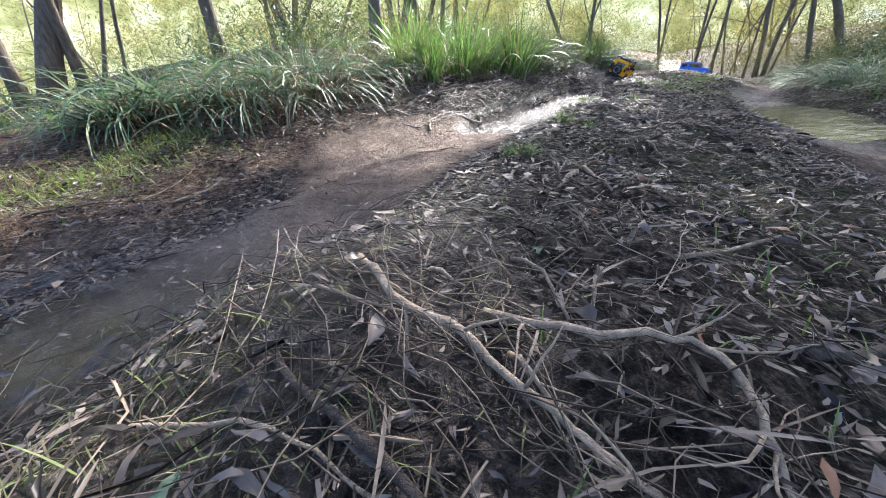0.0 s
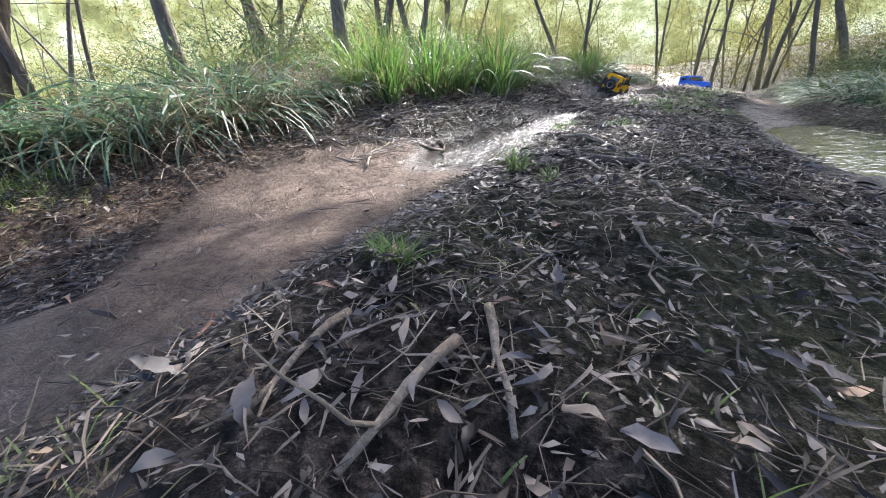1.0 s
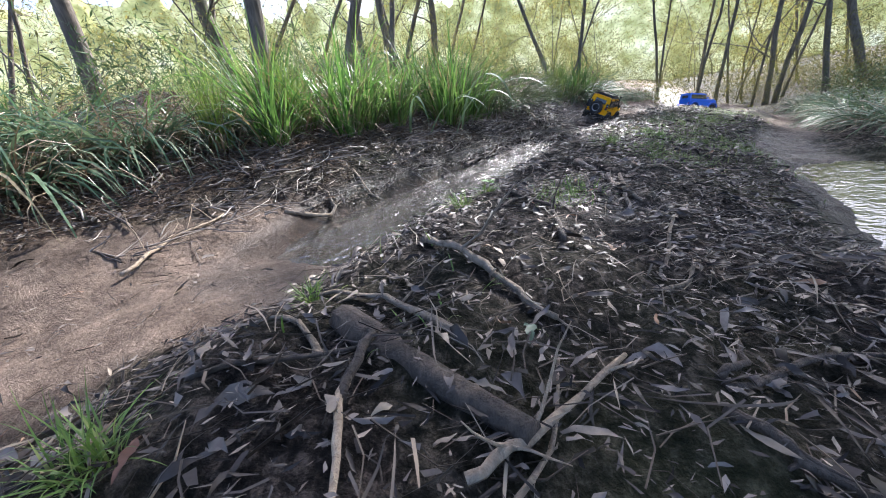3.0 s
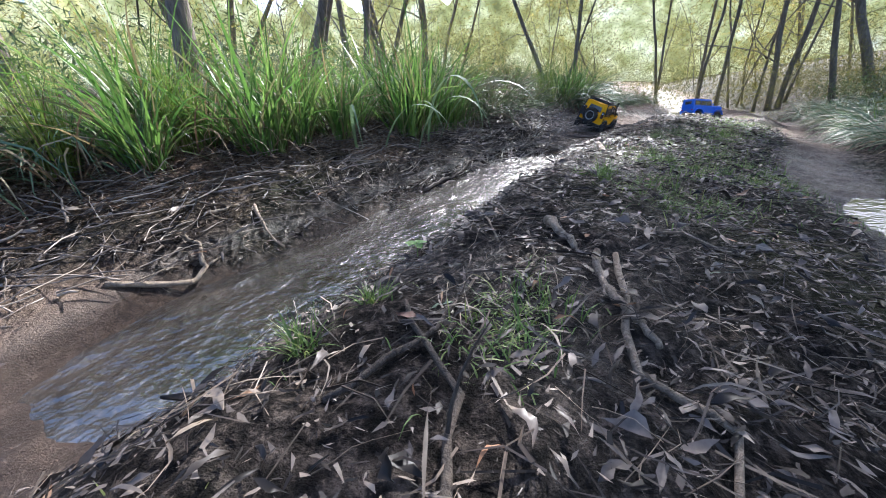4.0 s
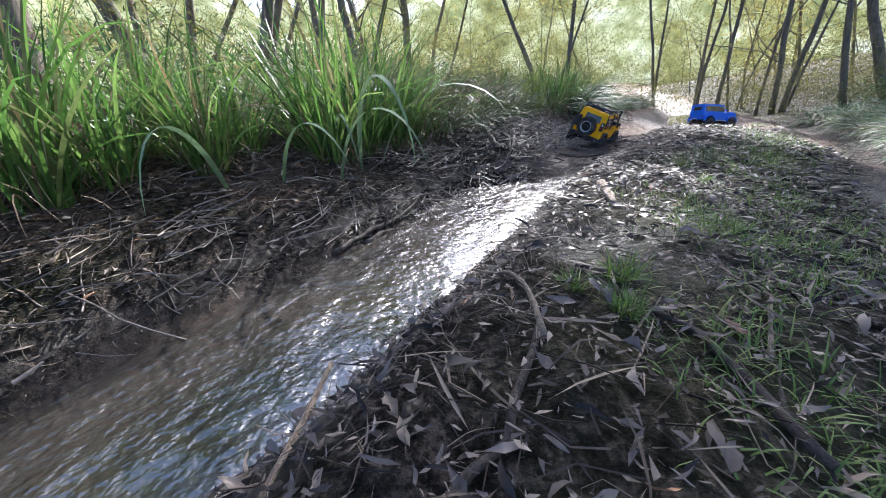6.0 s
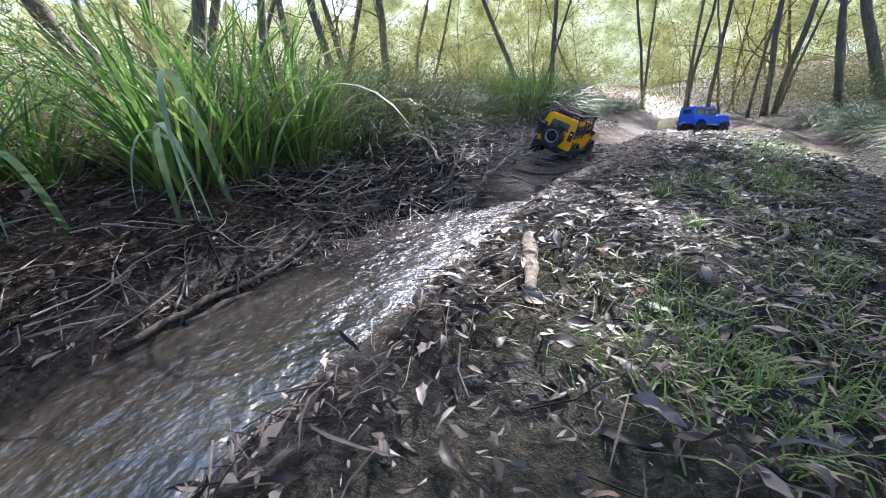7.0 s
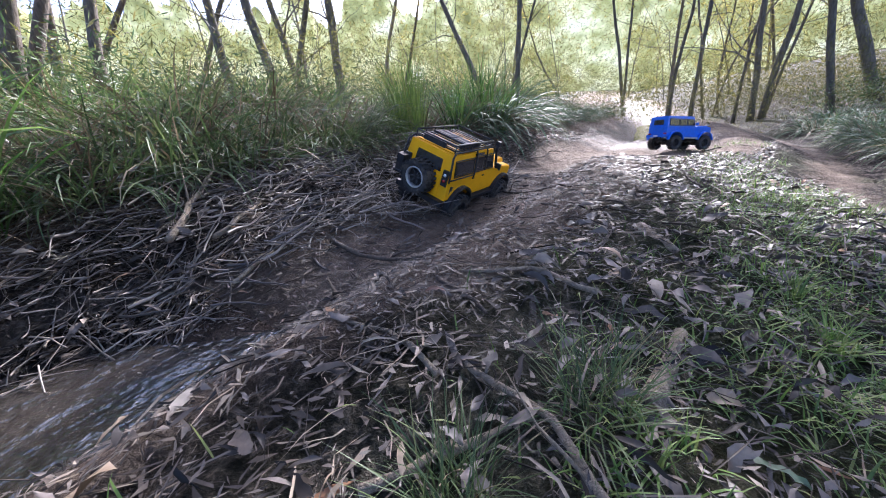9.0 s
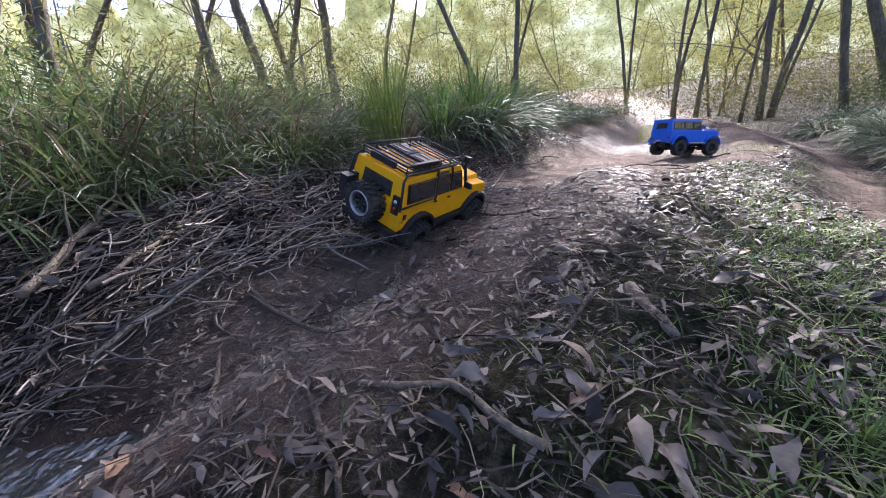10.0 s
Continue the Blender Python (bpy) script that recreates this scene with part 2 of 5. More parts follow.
M_TWIG = leafy("twig_bark", [(0, (.010, .008, .006)), (.45, (.055, .041, .031)), (.8, (.14, .105, .078)), (1, (.31, .24, .17))], .5, 0, gloss=.2)
M_GRASS = leafy("strap_leaves", [(0, (.045, .10, .022)), (.4, (.10, .205, .038)), (.7, (.165, .275, .06)), (.88, (.15, .165, .068)), (1, (.27, .2, .1))], .4, .5)
M_GRASS_BLUE = leafy("arching_leaves", [(0, (.048, .096, .044)), (.5, (.104, .176, .088)), (.8, (.176, .24, .128)), (1, (.272, .208, .12))], .5, .36)
M_GRASS_LIME = leafy("fresh_grass", [(0, (.10, .17, .025)), (.6, (.2, .29, .05)), (1, (.30, .33, .10))], .45, .5)
M_DEAD_GRASS = leafy("dry_strap_leaves", [(0, (.06, .04, .024)), (.5, (.19, .13, .078)), (.9, (.33, .245, .155)), (1, (.42, .33, .22))], .6, .2)
M_MOSS = leafy("short_grass", [(0, (.075, .14, .03)), (.6, (.16, .26, .05)), (1, (.29, .32, .10))], .5, .4)
M_WISP = leafy("grass_wisps", [(0, (.08, .06, .03)), (.4, (.17, .135, .07)), (.6, (.13, .16, .05)), (1, (.22, .27, .07))], .55, .3)
M_FOLIAGE = leafy("canopy_leaves", [(0, (.122, .117, .031)), (.5, (.203, .191, .047)), (.85, (.315, .275, .081)), (1, (.36, .279, .108))], .8, .58)
M_FAR_SHRUB = leafy("shrub_leaves", [(0, (.06, .068, .017)), (.5, (.126, .129, .032)), (.85, (.234, .212, .061)), (1, (.289, .23, .093))], .8, .5)
M_SCRUB = leafy("scrub_leaves", [(0, (.04, .068, .023)), (.5, (.09, .14, .045)), (.85, (.158, .198, .072)), (1, (.216, .18, .086))], .5, .36)


# ---- mesh helpers ----
def mesh_object(name, verts, faces, mat_, parent=None, label="", smooth=False):
    me = bpy.data.meshes.new(name)
    me.from_pydata(verts.tolist() if hasattr(verts, "tolist") else verts, [], faces.tolist() if hasattr(faces, "tolist") else faces)
    me.materials.append(mat_)
    if smooth:
        me.polygons.foreach_set("use_smooth", [True] * len(me.polygons))
    ob = new(name, me)
    if parent:
        ob.parent = parent
    if label:
        ob["label"] = label
    return ob


def part(name, bm, mat_, parent=None, label="", smooth=False):
    me = bpy.data.meshes.new(name)
    bm.normal_update()
    bm.to_mesh(me)
    bm.free()
    me.materials.append(mat_)
    if smooth:
        me.polygons.foreach_set("use_smooth", [True] * len(me.polygons))
    ob = new(name, me)
    if parent:
        ob.parent = parent
    if label:
        ob["label"] = label
    return ob


def empty(name, m):
    ob = new(name)
    ob.empty_display_size = 0.05
    ob.matrix_basis = m
    return ob


def tube(points, radii, sides=8, cap=True):
    """Verts and faces of a tube along points."""
    pts = [Vector(p) for p in points]
    verts, faces = [], []
    side = None
    for k, p in enumerate(pts):
        ahead = (pts[min(k + 1, len(pts) - 1)] - pts[max(k - 1, 0)]).normalized()
        if side is None:
            side = ahead.orthogonal().normalized()
        side = (side - ahead * side.dot(ahead)).normalized()
        other = ahead.cross(side)
        for a in range(sides):
            w = 2 * math.pi * a / sides
            verts.append(p + (side * math.cos(w) + other * math.sin(w)) * radii[k])
    for k in range(len(pts) - 1):
        for a in range(sides):
            b = (a + 1) % sides
            faces.append((k * sides + a, k * sides + b, (k + 1) * sides + b, (k + 1) * sides + a))
    if cap:
        faces.append(tuple(range(sides))[::-1])
        faces.append(tuple((len(pts) - 1) * sides + a for a in range(sides)))
    return [tuple(v) for v in verts], faces


def join(pieces):
    verts, faces = [], []
    for v, f in pieces:
        n = len(verts)
        verts += v
        faces += [tuple(i + n for i in q) for q in f]
    return verts, faces


def leaves(pos, yaw, tilt, roll, length, width, curl, rows=4, torn=0.0, seed=0):
    """Many lance-shaped leaves with torn, crumpled edges: numpy arrays in, verts and faces out."""
    n = len(pos)
    wear = np.random.default_rng(900 + seed + n)
    t = np.linspace(0, 1, rows + 1)
    half = np.sin(np.pi * np.clip(t, 0, 1) ** 0.8) ** 0.8
    half[0], half[-1] = 0.06, 0.02
    cols = np.array([-1.0, 0.0, 1.0])
    lx = cols[None, None, :] * half[None, :, None] * width[:, None, None] * 0.5
    lx = lx * (1 - torn * wear.uniform(0, 1, (n, rows + 1, 3)) ** 2 * 1.3)
    lx = lx + torn * .35 * width[:, None, None] * wear.normal(0, 1, (n, 1, 1)) * np.sin(t * 3 + .5)[None, :, None]
    ly = (t[None, :, None] - 0.5) * length[:, None, None] * np.ones((1, 1, 3))
    bow = curl[:, None, None] * length[:, None, None]
    lz = bow * (1 - (2 * t[None, :, None] - 1) ** 2) + np.abs(lx) * 0.35
    lz = lz + torn * .16 * width[:, None, None] * wear.normal(0, 1, (n, rows + 1, 3))
    lx = lx + bow * 0.6 * (2 * t[None, :, None] - 1) ** 2
    cr, sr = np.cos(roll)[:, None, None], np.sin(roll)[:, None, None]
    x1, z1 = lx * cr + lz * sr, -lx * sr + lz * cr
    ct, st = np.cos(tilt)[:, None, None], np.sin(tilt)[:, None, None]
    y2, z2 = ly * ct - z1 * st, ly * st + z1 * ct
    cy, sy = np.cos(yaw)[:, None, None], np.sin(yaw)[:, None, None]
    x3, y3 = x1 * cy - y2 * sy, x1 * sy + y2 * cy
    verts = np.stack([x3 + pos[:, 0, None, None], y3 + pos[:, 1, None, None], z2 + pos[:, 2, None, None]], -1).reshape(-1, 3)
    per = (rows + 1) * 3
    quad = [[k * 3 + c, k * 3 + c + 1, k * 3 + c + 4, k * 3 + c + 3] for k in range(rows) for c in range(2)]
    faces = (np.array(quad)[None] + (np.arange(n) * per)[:, None, None]).reshape(-1, 4)
    return verts, faces


def chips(pos, yaw, tilt, roll, length, width):
    """Many uneven four-cornered chips lying about."""
    n = len(pos)
    wear = np.random.default_rng(n)
    ux, uy, uz = np.cos(yaw) * np.cos(tilt), np.sin(yaw) * np.cos(tilt), np.sin(tilt)
    vx, vy, vz = -np.sin(yaw), np.cos(yaw), np.sin(roll)
    u = np.stack([ux, uy, uz], 1) * length[:, None] * .5
    v = np.stack([vx, vy, vz], 1) * width[:, None] * .5
    k = wear.uniform(-.9, .9, (n, 2, 1))
    m = wear.uniform(.3, 1.2, (n, 2, 1))
    w = wear.uniform(-.8, .8, (n, 2, 1))
    verts = np.stack([pos - u + v * w[:, 0], pos - v * m[:, 0] + u * k[:, 0], pos + u + v * w[:, 1], pos + v * m[:, 1] + u * k[:, 1]], 1).reshape(-1, 3)
    return verts, np.arange(4 * n).reshape(-1, 4)


def cards(pos, rng, size, ratio=0.35):
    """Many small folded leaves set at random."""
    n = len(pos)
    a = rng.normal(size=(n, 3))
    a /= np.linalg.norm(a, axis=1)[:, None]
    b = np.cross(a, rng.normal(size=(n, 3)))
    b /= np.linalg.norm(b, axis=1)[:, None]
    a, b = a * size[:, None] * 0.5, b * size[:, None] * ratio * 0.5
    verts = np.stack([pos - a, pos - b * .9 + a * .1, pos + a, pos + b * .9 + a * .1], 1).reshape(-1, 3)
    faces = np.arange(4 * n).reshape(-1, 4)
    return verts, faces


def blades(base, azim, lean, length, width, droop, segs=7, twist=None):
    """Many grass blades as tapering ribbons that arch over."""
    n = len(base)
    t = np.linspace(0, 1, segs + 1)[None, :]
    ang = lean[:, None] + droop[:, None] * t ** 1.6
    step = length[:, None] / segs
    dx = np.concatenate([np.zeros((n, 1)), np.cumsum(np.sin(ang[:, 1:]) * step, 1)], 1)
    dz = np.concatenate([np.zeros((n, 1)), np.cumsum(np.cos(ang[:, 1:]) * step, 1)], 1)
    w = width[:, None] * np.clip(1.02 - t ** 2.2, .03, 1) * np.clip(.55 + 2 * t, 0, 1) * .5
    ca, sa = np.cos(azim)[:, None], np.sin(azim)[:, None]
    tw = (np.zeros(n) if twist is None else twist)[:, None] * (.3 + t)
    wx, wz = np.cos(tw), np.sin(tw)
    px, py, pz = base[:, 0, None] + dx * ca, base[:, 1, None] + dx * sa, base[:, 2, None] + dz
    ex, ey, ez = -sa * w * wx, ca * w * wx, w * wz
    verts = np.stack([np.stack([px + ex, py + ey, pz + ez], -1), np.stack([px - ex, py - ey, pz - ez], -1)], 2).reshape(-1, 3)
    per = (segs + 1) * 2
    quad = np.array([[2 * k, 2 * k + 1, 2 * k + 3, 2 * k + 2] for k in range(segs)])
    faces = (quad[None] + (np.arange(n) * per)[:, None, None]).reshape(-1, 4)
    return verts, faces


# ---- ground ----
def spread(lo, hi, step, far, grow=1.16):
    mid = list(np.arange(lo, hi, step))
    up, down, st = [mid[-1]], [mid[0]], step
    while up[-1] < far:
        st *= grow
        up.append(up[-1] + st)
        down.append(down[-1] - st)
    return np.array(down[:0:-1] + mid + up[1:])


def build_ground():
    ss, dd = spread(.6, 10.6, .022, 220), spread(-.1, 3.3, .022, 220)
    s, d = np.meshgrid(ss, dd, indexing="ij")
    x, y = to_xy(s, d)
    z = height(x, y)
    r = d - centre(s)
    ns, nd = s.shape
    idx = np.arange(ns * nd).reshape(ns, nd)
    faces = np.stack([idx[:-1, :-1], idx[:-1, 1:], idx[1:, 1:], idx[1:, :-1]], -1).reshape(-1, 4)
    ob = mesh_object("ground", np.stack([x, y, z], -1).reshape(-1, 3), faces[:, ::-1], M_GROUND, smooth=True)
    mud = rut_mask(s, r).ravel()
    wet = np.clip((-.005 + np.interp(s, [3.6, 4.4, 7, 7.6], [0, .06, .06, .02]) - z) / .05 + .35 + .4 * rolling(x * 2, y * 2, 60, 3), 0, 1).ravel()
    wet = (wet.reshape(s.shape) * np.exp(-(r / .75) ** 6)).ravel()
    # start of the track: damp mud, darkened further in place of shade
    wet = np.maximum(wet, (np.interp(s, [2.6, 3.1], [1, 0]) * np.exp(-(r / .75) ** 6)).ravel())
    wet = wet * np.interp(s, [6.9, 7.3], [1, .45]).ravel()
    wet = np.maximum(wet, (np.exp(-((r - 1.5) / .25) ** 4) * np.interp(s, [7, 8.5], [.5, .1])).ravel())
    # drier, paler mud; at s 3.1 and 9.9 it also paints in sunlight
    dry = (np.exp(-((s - 3.1) / .85) ** 4) * .9 + np.exp(-((s - 8.2) / .9) ** 2) * .55 + np.exp(-((s - 9.9) / .8) ** 2) * .8).ravel()
    moss = .6 * np.clip(.05 + 1.3 * rolling(x * 1.9, y * 1.9, 72, 3), 0, 1) * np.exp(-((r - .9) / .42) ** 4) * np.interp(s, [4.4, 5.2, 6.4, 7.0, 9, 10], [0, 1, 1, .45, .45, 0])
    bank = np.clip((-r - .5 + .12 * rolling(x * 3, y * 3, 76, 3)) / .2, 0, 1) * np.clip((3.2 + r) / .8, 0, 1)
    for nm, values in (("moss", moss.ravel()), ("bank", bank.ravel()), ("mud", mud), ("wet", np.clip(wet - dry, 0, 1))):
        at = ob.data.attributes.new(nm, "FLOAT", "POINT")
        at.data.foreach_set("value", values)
    tagged(ob, "dark muddy forest track with wheel ruts and trampled leaf litter", "ground", kind="structure")


build_ground()


def water(name, s0, s1, r0, r1, z, label, mat_=M_WATER):
    ss = np.arange(s0, s1 + .01, .1)
    verts, faces = [], []
    for k, s in enumerate(ss):
        c = float(centre(s))
        for r in (r0, r1):
            x, y = to_xy(s, c + r)
            verts.append((x, y, z))
        if k:
            faces.append((2 * k - 2, 2 * k - 1, 2 * k + 1, 2 * k))
    ob = mesh_object(name, verts, faces, mat_)
    tagged(ob, label, "puddle", kind="structure")


water("water", 3.8, 7.1, -.42, .34, -.045, "muddy puddle filling the wheel rut, rippled and silvery")
water("water", 4.5, 6.5, 1.25, 1.95, -.238, "still brown puddle in the second wheel rut", M_STILL_WATER)
water("water", 12.6, 16.6, -.9, .9, -.415, "shallow puddle across the track further on", M_STILL_WATER)

# ---- gaps in the leaves through which the sun reaches the ground ----
SUN_SPOTS = [(2.5, .05, .7, .32), (3.42, .72, .68, .58), (4.1, 1.1, .3, .2), (6.08, 1.88, .26, .2), (10.2, 1.65, .6, .5), (9.2, 2.4, .5, .35), (10.0, 2.6, .75, .55), (10.9, 1.9, .6, .55), (7.5, 2.15, .4, .27), (8.8, 1.8, .4, .2),
             (7.55, 2.0, .25, .18), (2.4, -.35, .45, .5), (9.7, 3.2, .8, .3), (8.7, 3.15, .6, .24), (11.6, 2.1, .55, .45), (11.0, 2.8, .5, .45), (10.3, 3.1, .45, .25), (13.9, 3.9, .6, .4), (4.6, 1.1, .5, .16), (5.6, 1.15, .6, .16), (6.5, 1.2, .35, .14)]  # s, d, half length, half width of the sunlit patches


def unlit(s, d, margin=0.0):
    """Whether a place lies outside the sunlit patches."""
    keep = np.ones(np.shape(s), bool)
    for s0, d0, a, b in SUN_SPOTS:
        keep &= ((s - s0) / (a + margin)) ** 2 + ((d - d0) / (b + margin)) ** 2 > 1
    return keep


def sunward(points, root):
    """Leaves out the tips of a crown that stand in the sun's way to the patches."""
    p = np.asarray(points, float) + np.asarray(root)
    k = p[:, 2] / SUN_DIR.z
    s, d = to_sd(p[:, 0] - SUN_DIR.x * k, p[:, 1] - SUN_DIR.y * k)
    keep = unlit(s, d, .6)
    return np.asarray(points, float)[keep] if keep.any() else np.asarray(points, float)[:1]


# ---- trees ----
def wander(start, heading, length, steps, bend, rng):
    pts, d = [Vector(start)], Vector(heading).normalized()
    for _ in range(steps):
        d = (d + Vector(rng.normal(0, bend, 3))).normalized()
        pts.append(pts[-1] + d * (length / steps))
    return pts


def foliage_cloud(rng, centres, radius, per, size, flat=0.6, ratio=0.35):
    c = np.repeat(np.asarray(centres, float), per, 0)
    off = rng.normal(size=(len(c), 3)) * radius * .5
    off[:, 2] *= flat
    p = c + off
    return cards(p, rng, rng.uniform(.6, 1.3, len(c)) * size, ratio)


def tree(x, y, dia, tall, lean, label, seed, bark=None, limbs=6, low=1.6, crown=True, leafy_=20):
    rng = np.random.default_rng(seed)
    bark = bark or M_BARK
    z = ground_z(x, y)
    root = empty("tree", pose(x, y, z - .05))
    trunk = wander((0, 0, -.15), (lean[0], lean[1], 1), tall, 12, .06, rng)
    n = len(trunk)
    rad = [dia * .5 * (1.3 if k == 0 else 1.0) * (1 - .7 * k / (n - 1)) * (1 + rng.normal(0, .04)) for k in range(n)]
    v, f = tube(trunk, rad, 10)
    mesh_object("trunk", v, f, bark, root, smooth=True)
    tips = []
    for k in range(limbs):
        at = rng.uniform(low / tall, .95)
        q = at * (n - 1)
        i = min(int(q), n - 2)
        p = trunk[i].lerp(trunk[i + 1], q - i)
        a = rng.uniform(0, 2 * math.pi)
        ln = tall * rng.uniform(.16, .34) * (1.2 - at * .5)
        limb = wander(p, (math.cos(a), math.sin(a), rng.uniform(.3, 1.1)), ln, 5, .22, rng)
        r0 = dia * .5 * (1 - .75 * at) * rng.uniform(.16, .36)
        pieces = [tube(limb, [r0 * (1 - .8 * j / 5) for j in range(6)], 6)]
        for _ in range(3):
            j = int(rng.integers(2, 6))
            tw = wander(limb[j], Vector(rng.normal(0, 1, 3)) + Vector((0, 0, .4)), ln * .4, 3, .25, rng)
            pieces.append(tube(tw, [r0 * .25, r0 * .2, r0 * .12, r0 * .06], 4))
            tips.append(tw[-1])
        v, f = join(pieces)
        mesh_object("limb", v, f, bark, root, smooth=True)
        tips += limb[3:]
    if crown and tips:
        v, f = foliage_cloud(rng, sunward([tuple(t) for t in tips if t.z > low * .8], (x, y, z)), tall * .10, leafy_ * 2, .075)
        mesh_object("crown", v, f, M_FOLIAGE, root)
    tagged(root, label, "tree")
    return root


NEAR_TREE = "dark rough-barked forest tree leaning out of the grass"
FAR_TREE = "brown leaning tree in the woods behind the grassy bank"
BEND_TREE = "slender upright forest tree beyond the bend of the track"
PALE_TREE = "slender tree with pale tan bark beyond the track"
TREES = [  # x, y, diameter, lean x, lean y
    (-.97, 5.83, .18, .06, .06), (-1.62, 9.14, .30, -.08, -.05), (-2.63, 10.05, .18, -.02, -.01), (-2.82, 11.06, .21, .22, .13),
    (-3.38, 11.68, .16, .38, .26), (1.26, 5.32, .15, .08, .07), (-3.1, 5.17, .29, .17, .22), (-2.83, 5.51, .14, .07, .08),
    (-2.88, 4.78, .16, -.03, -.04), (-4.23, 6.94, .08, .19, .21), (-3.99, 7.19, .07, .17, .18), (-.29, 12.19, .21, .07, .02),
    (.53, 12.45, .25, -.02, 0), (.16, 13.38, .18, .27, .05), (1.64, 7.79, .08, .13, .12), (.90, 7.77, .13, .19, .21),
    (.84, 7.75, .10, .43, .46), (-3.23, 14.35, .19, .27, .19), (.15, 14.13, .22, .04, .02), (1.34, 13.39, .25, .08, .03),
    (4.52, 12.99, .14, -.22, 0), (4.99, 12.96, .13, .16, -.02), (4.85, 13.47, .07, .4, -.09)]
FAR_TREES = [
    (8.58, 17.31, .14, -.10, .03), (8.48, 17.34, .11, .01, 0), (10.02, 17.78, .15, -.07, .03), (9.24, 15.95, .12, .03, -.01),
    (9.65, 15.74, .15, .01, -.01), (11.35, 18.24, .11, -.06, .03), (10.68, 15.74, .12, .03, -.02), (10.70, 15.13, .19, -.05, .03),
    (10.86, 15.02, .19, .03, -.02), (10.84, 13.18, .18, -.09, .07), (11.98, 13.52, .29, -.26, .22), (12.02, 16.66, .11, .20, -.14),
    (.89, 19.48, .22, .11, .02)]
for k, (x, y, dia, lx, ly) in enumerate(TREES):
    tree(x, y, dia * (.95 if y < 8 else .8), 5.5 + 12 * dia, (lx, ly), NEAR_TREE if y < 8 else FAR_TREE, 100 + k, M_BARK if y < 12 else M_BARK_GREY, limbs=8, low=1.3, leafy_=5)
for k, (x, y, dia, lx, ly) in enumerate(FAR_TREES):
    pale = k in (2, 12)
    tree(x, y, dia * .72, 8, (lx, ly), PALE_TREE if pale else BEND_TREE, 200 + k, M_BARK_PALE if pale else M_BARK_GREY, limbs=8, low=1.2, leafy_=8)


# ---- woods behind ----
def fan(rng, n, lo, hi):
    """Places spread over the woods ahead, clear of the track."""
    a, dist = rng.uniform(-72, 70, n), lo + (hi - lo) * rng.uniform(0, 1, n) ** 1.3
    x, y = 4 + dist * np.sin(np.radians(a + 5)), 4.5 + dist * np.cos(np.radians(a + 5))
    s_, d_ = to_sd(x, y)
    keep = ((np.abs(d_ - centre(s_) - .7) > 2.0) | (s_ > 16)) & ~((np.abs(x - (5.9 + .28 * (y - 8))) < 1.4) & (y < 17))
    return x[keep], y[keep], dist[keep]


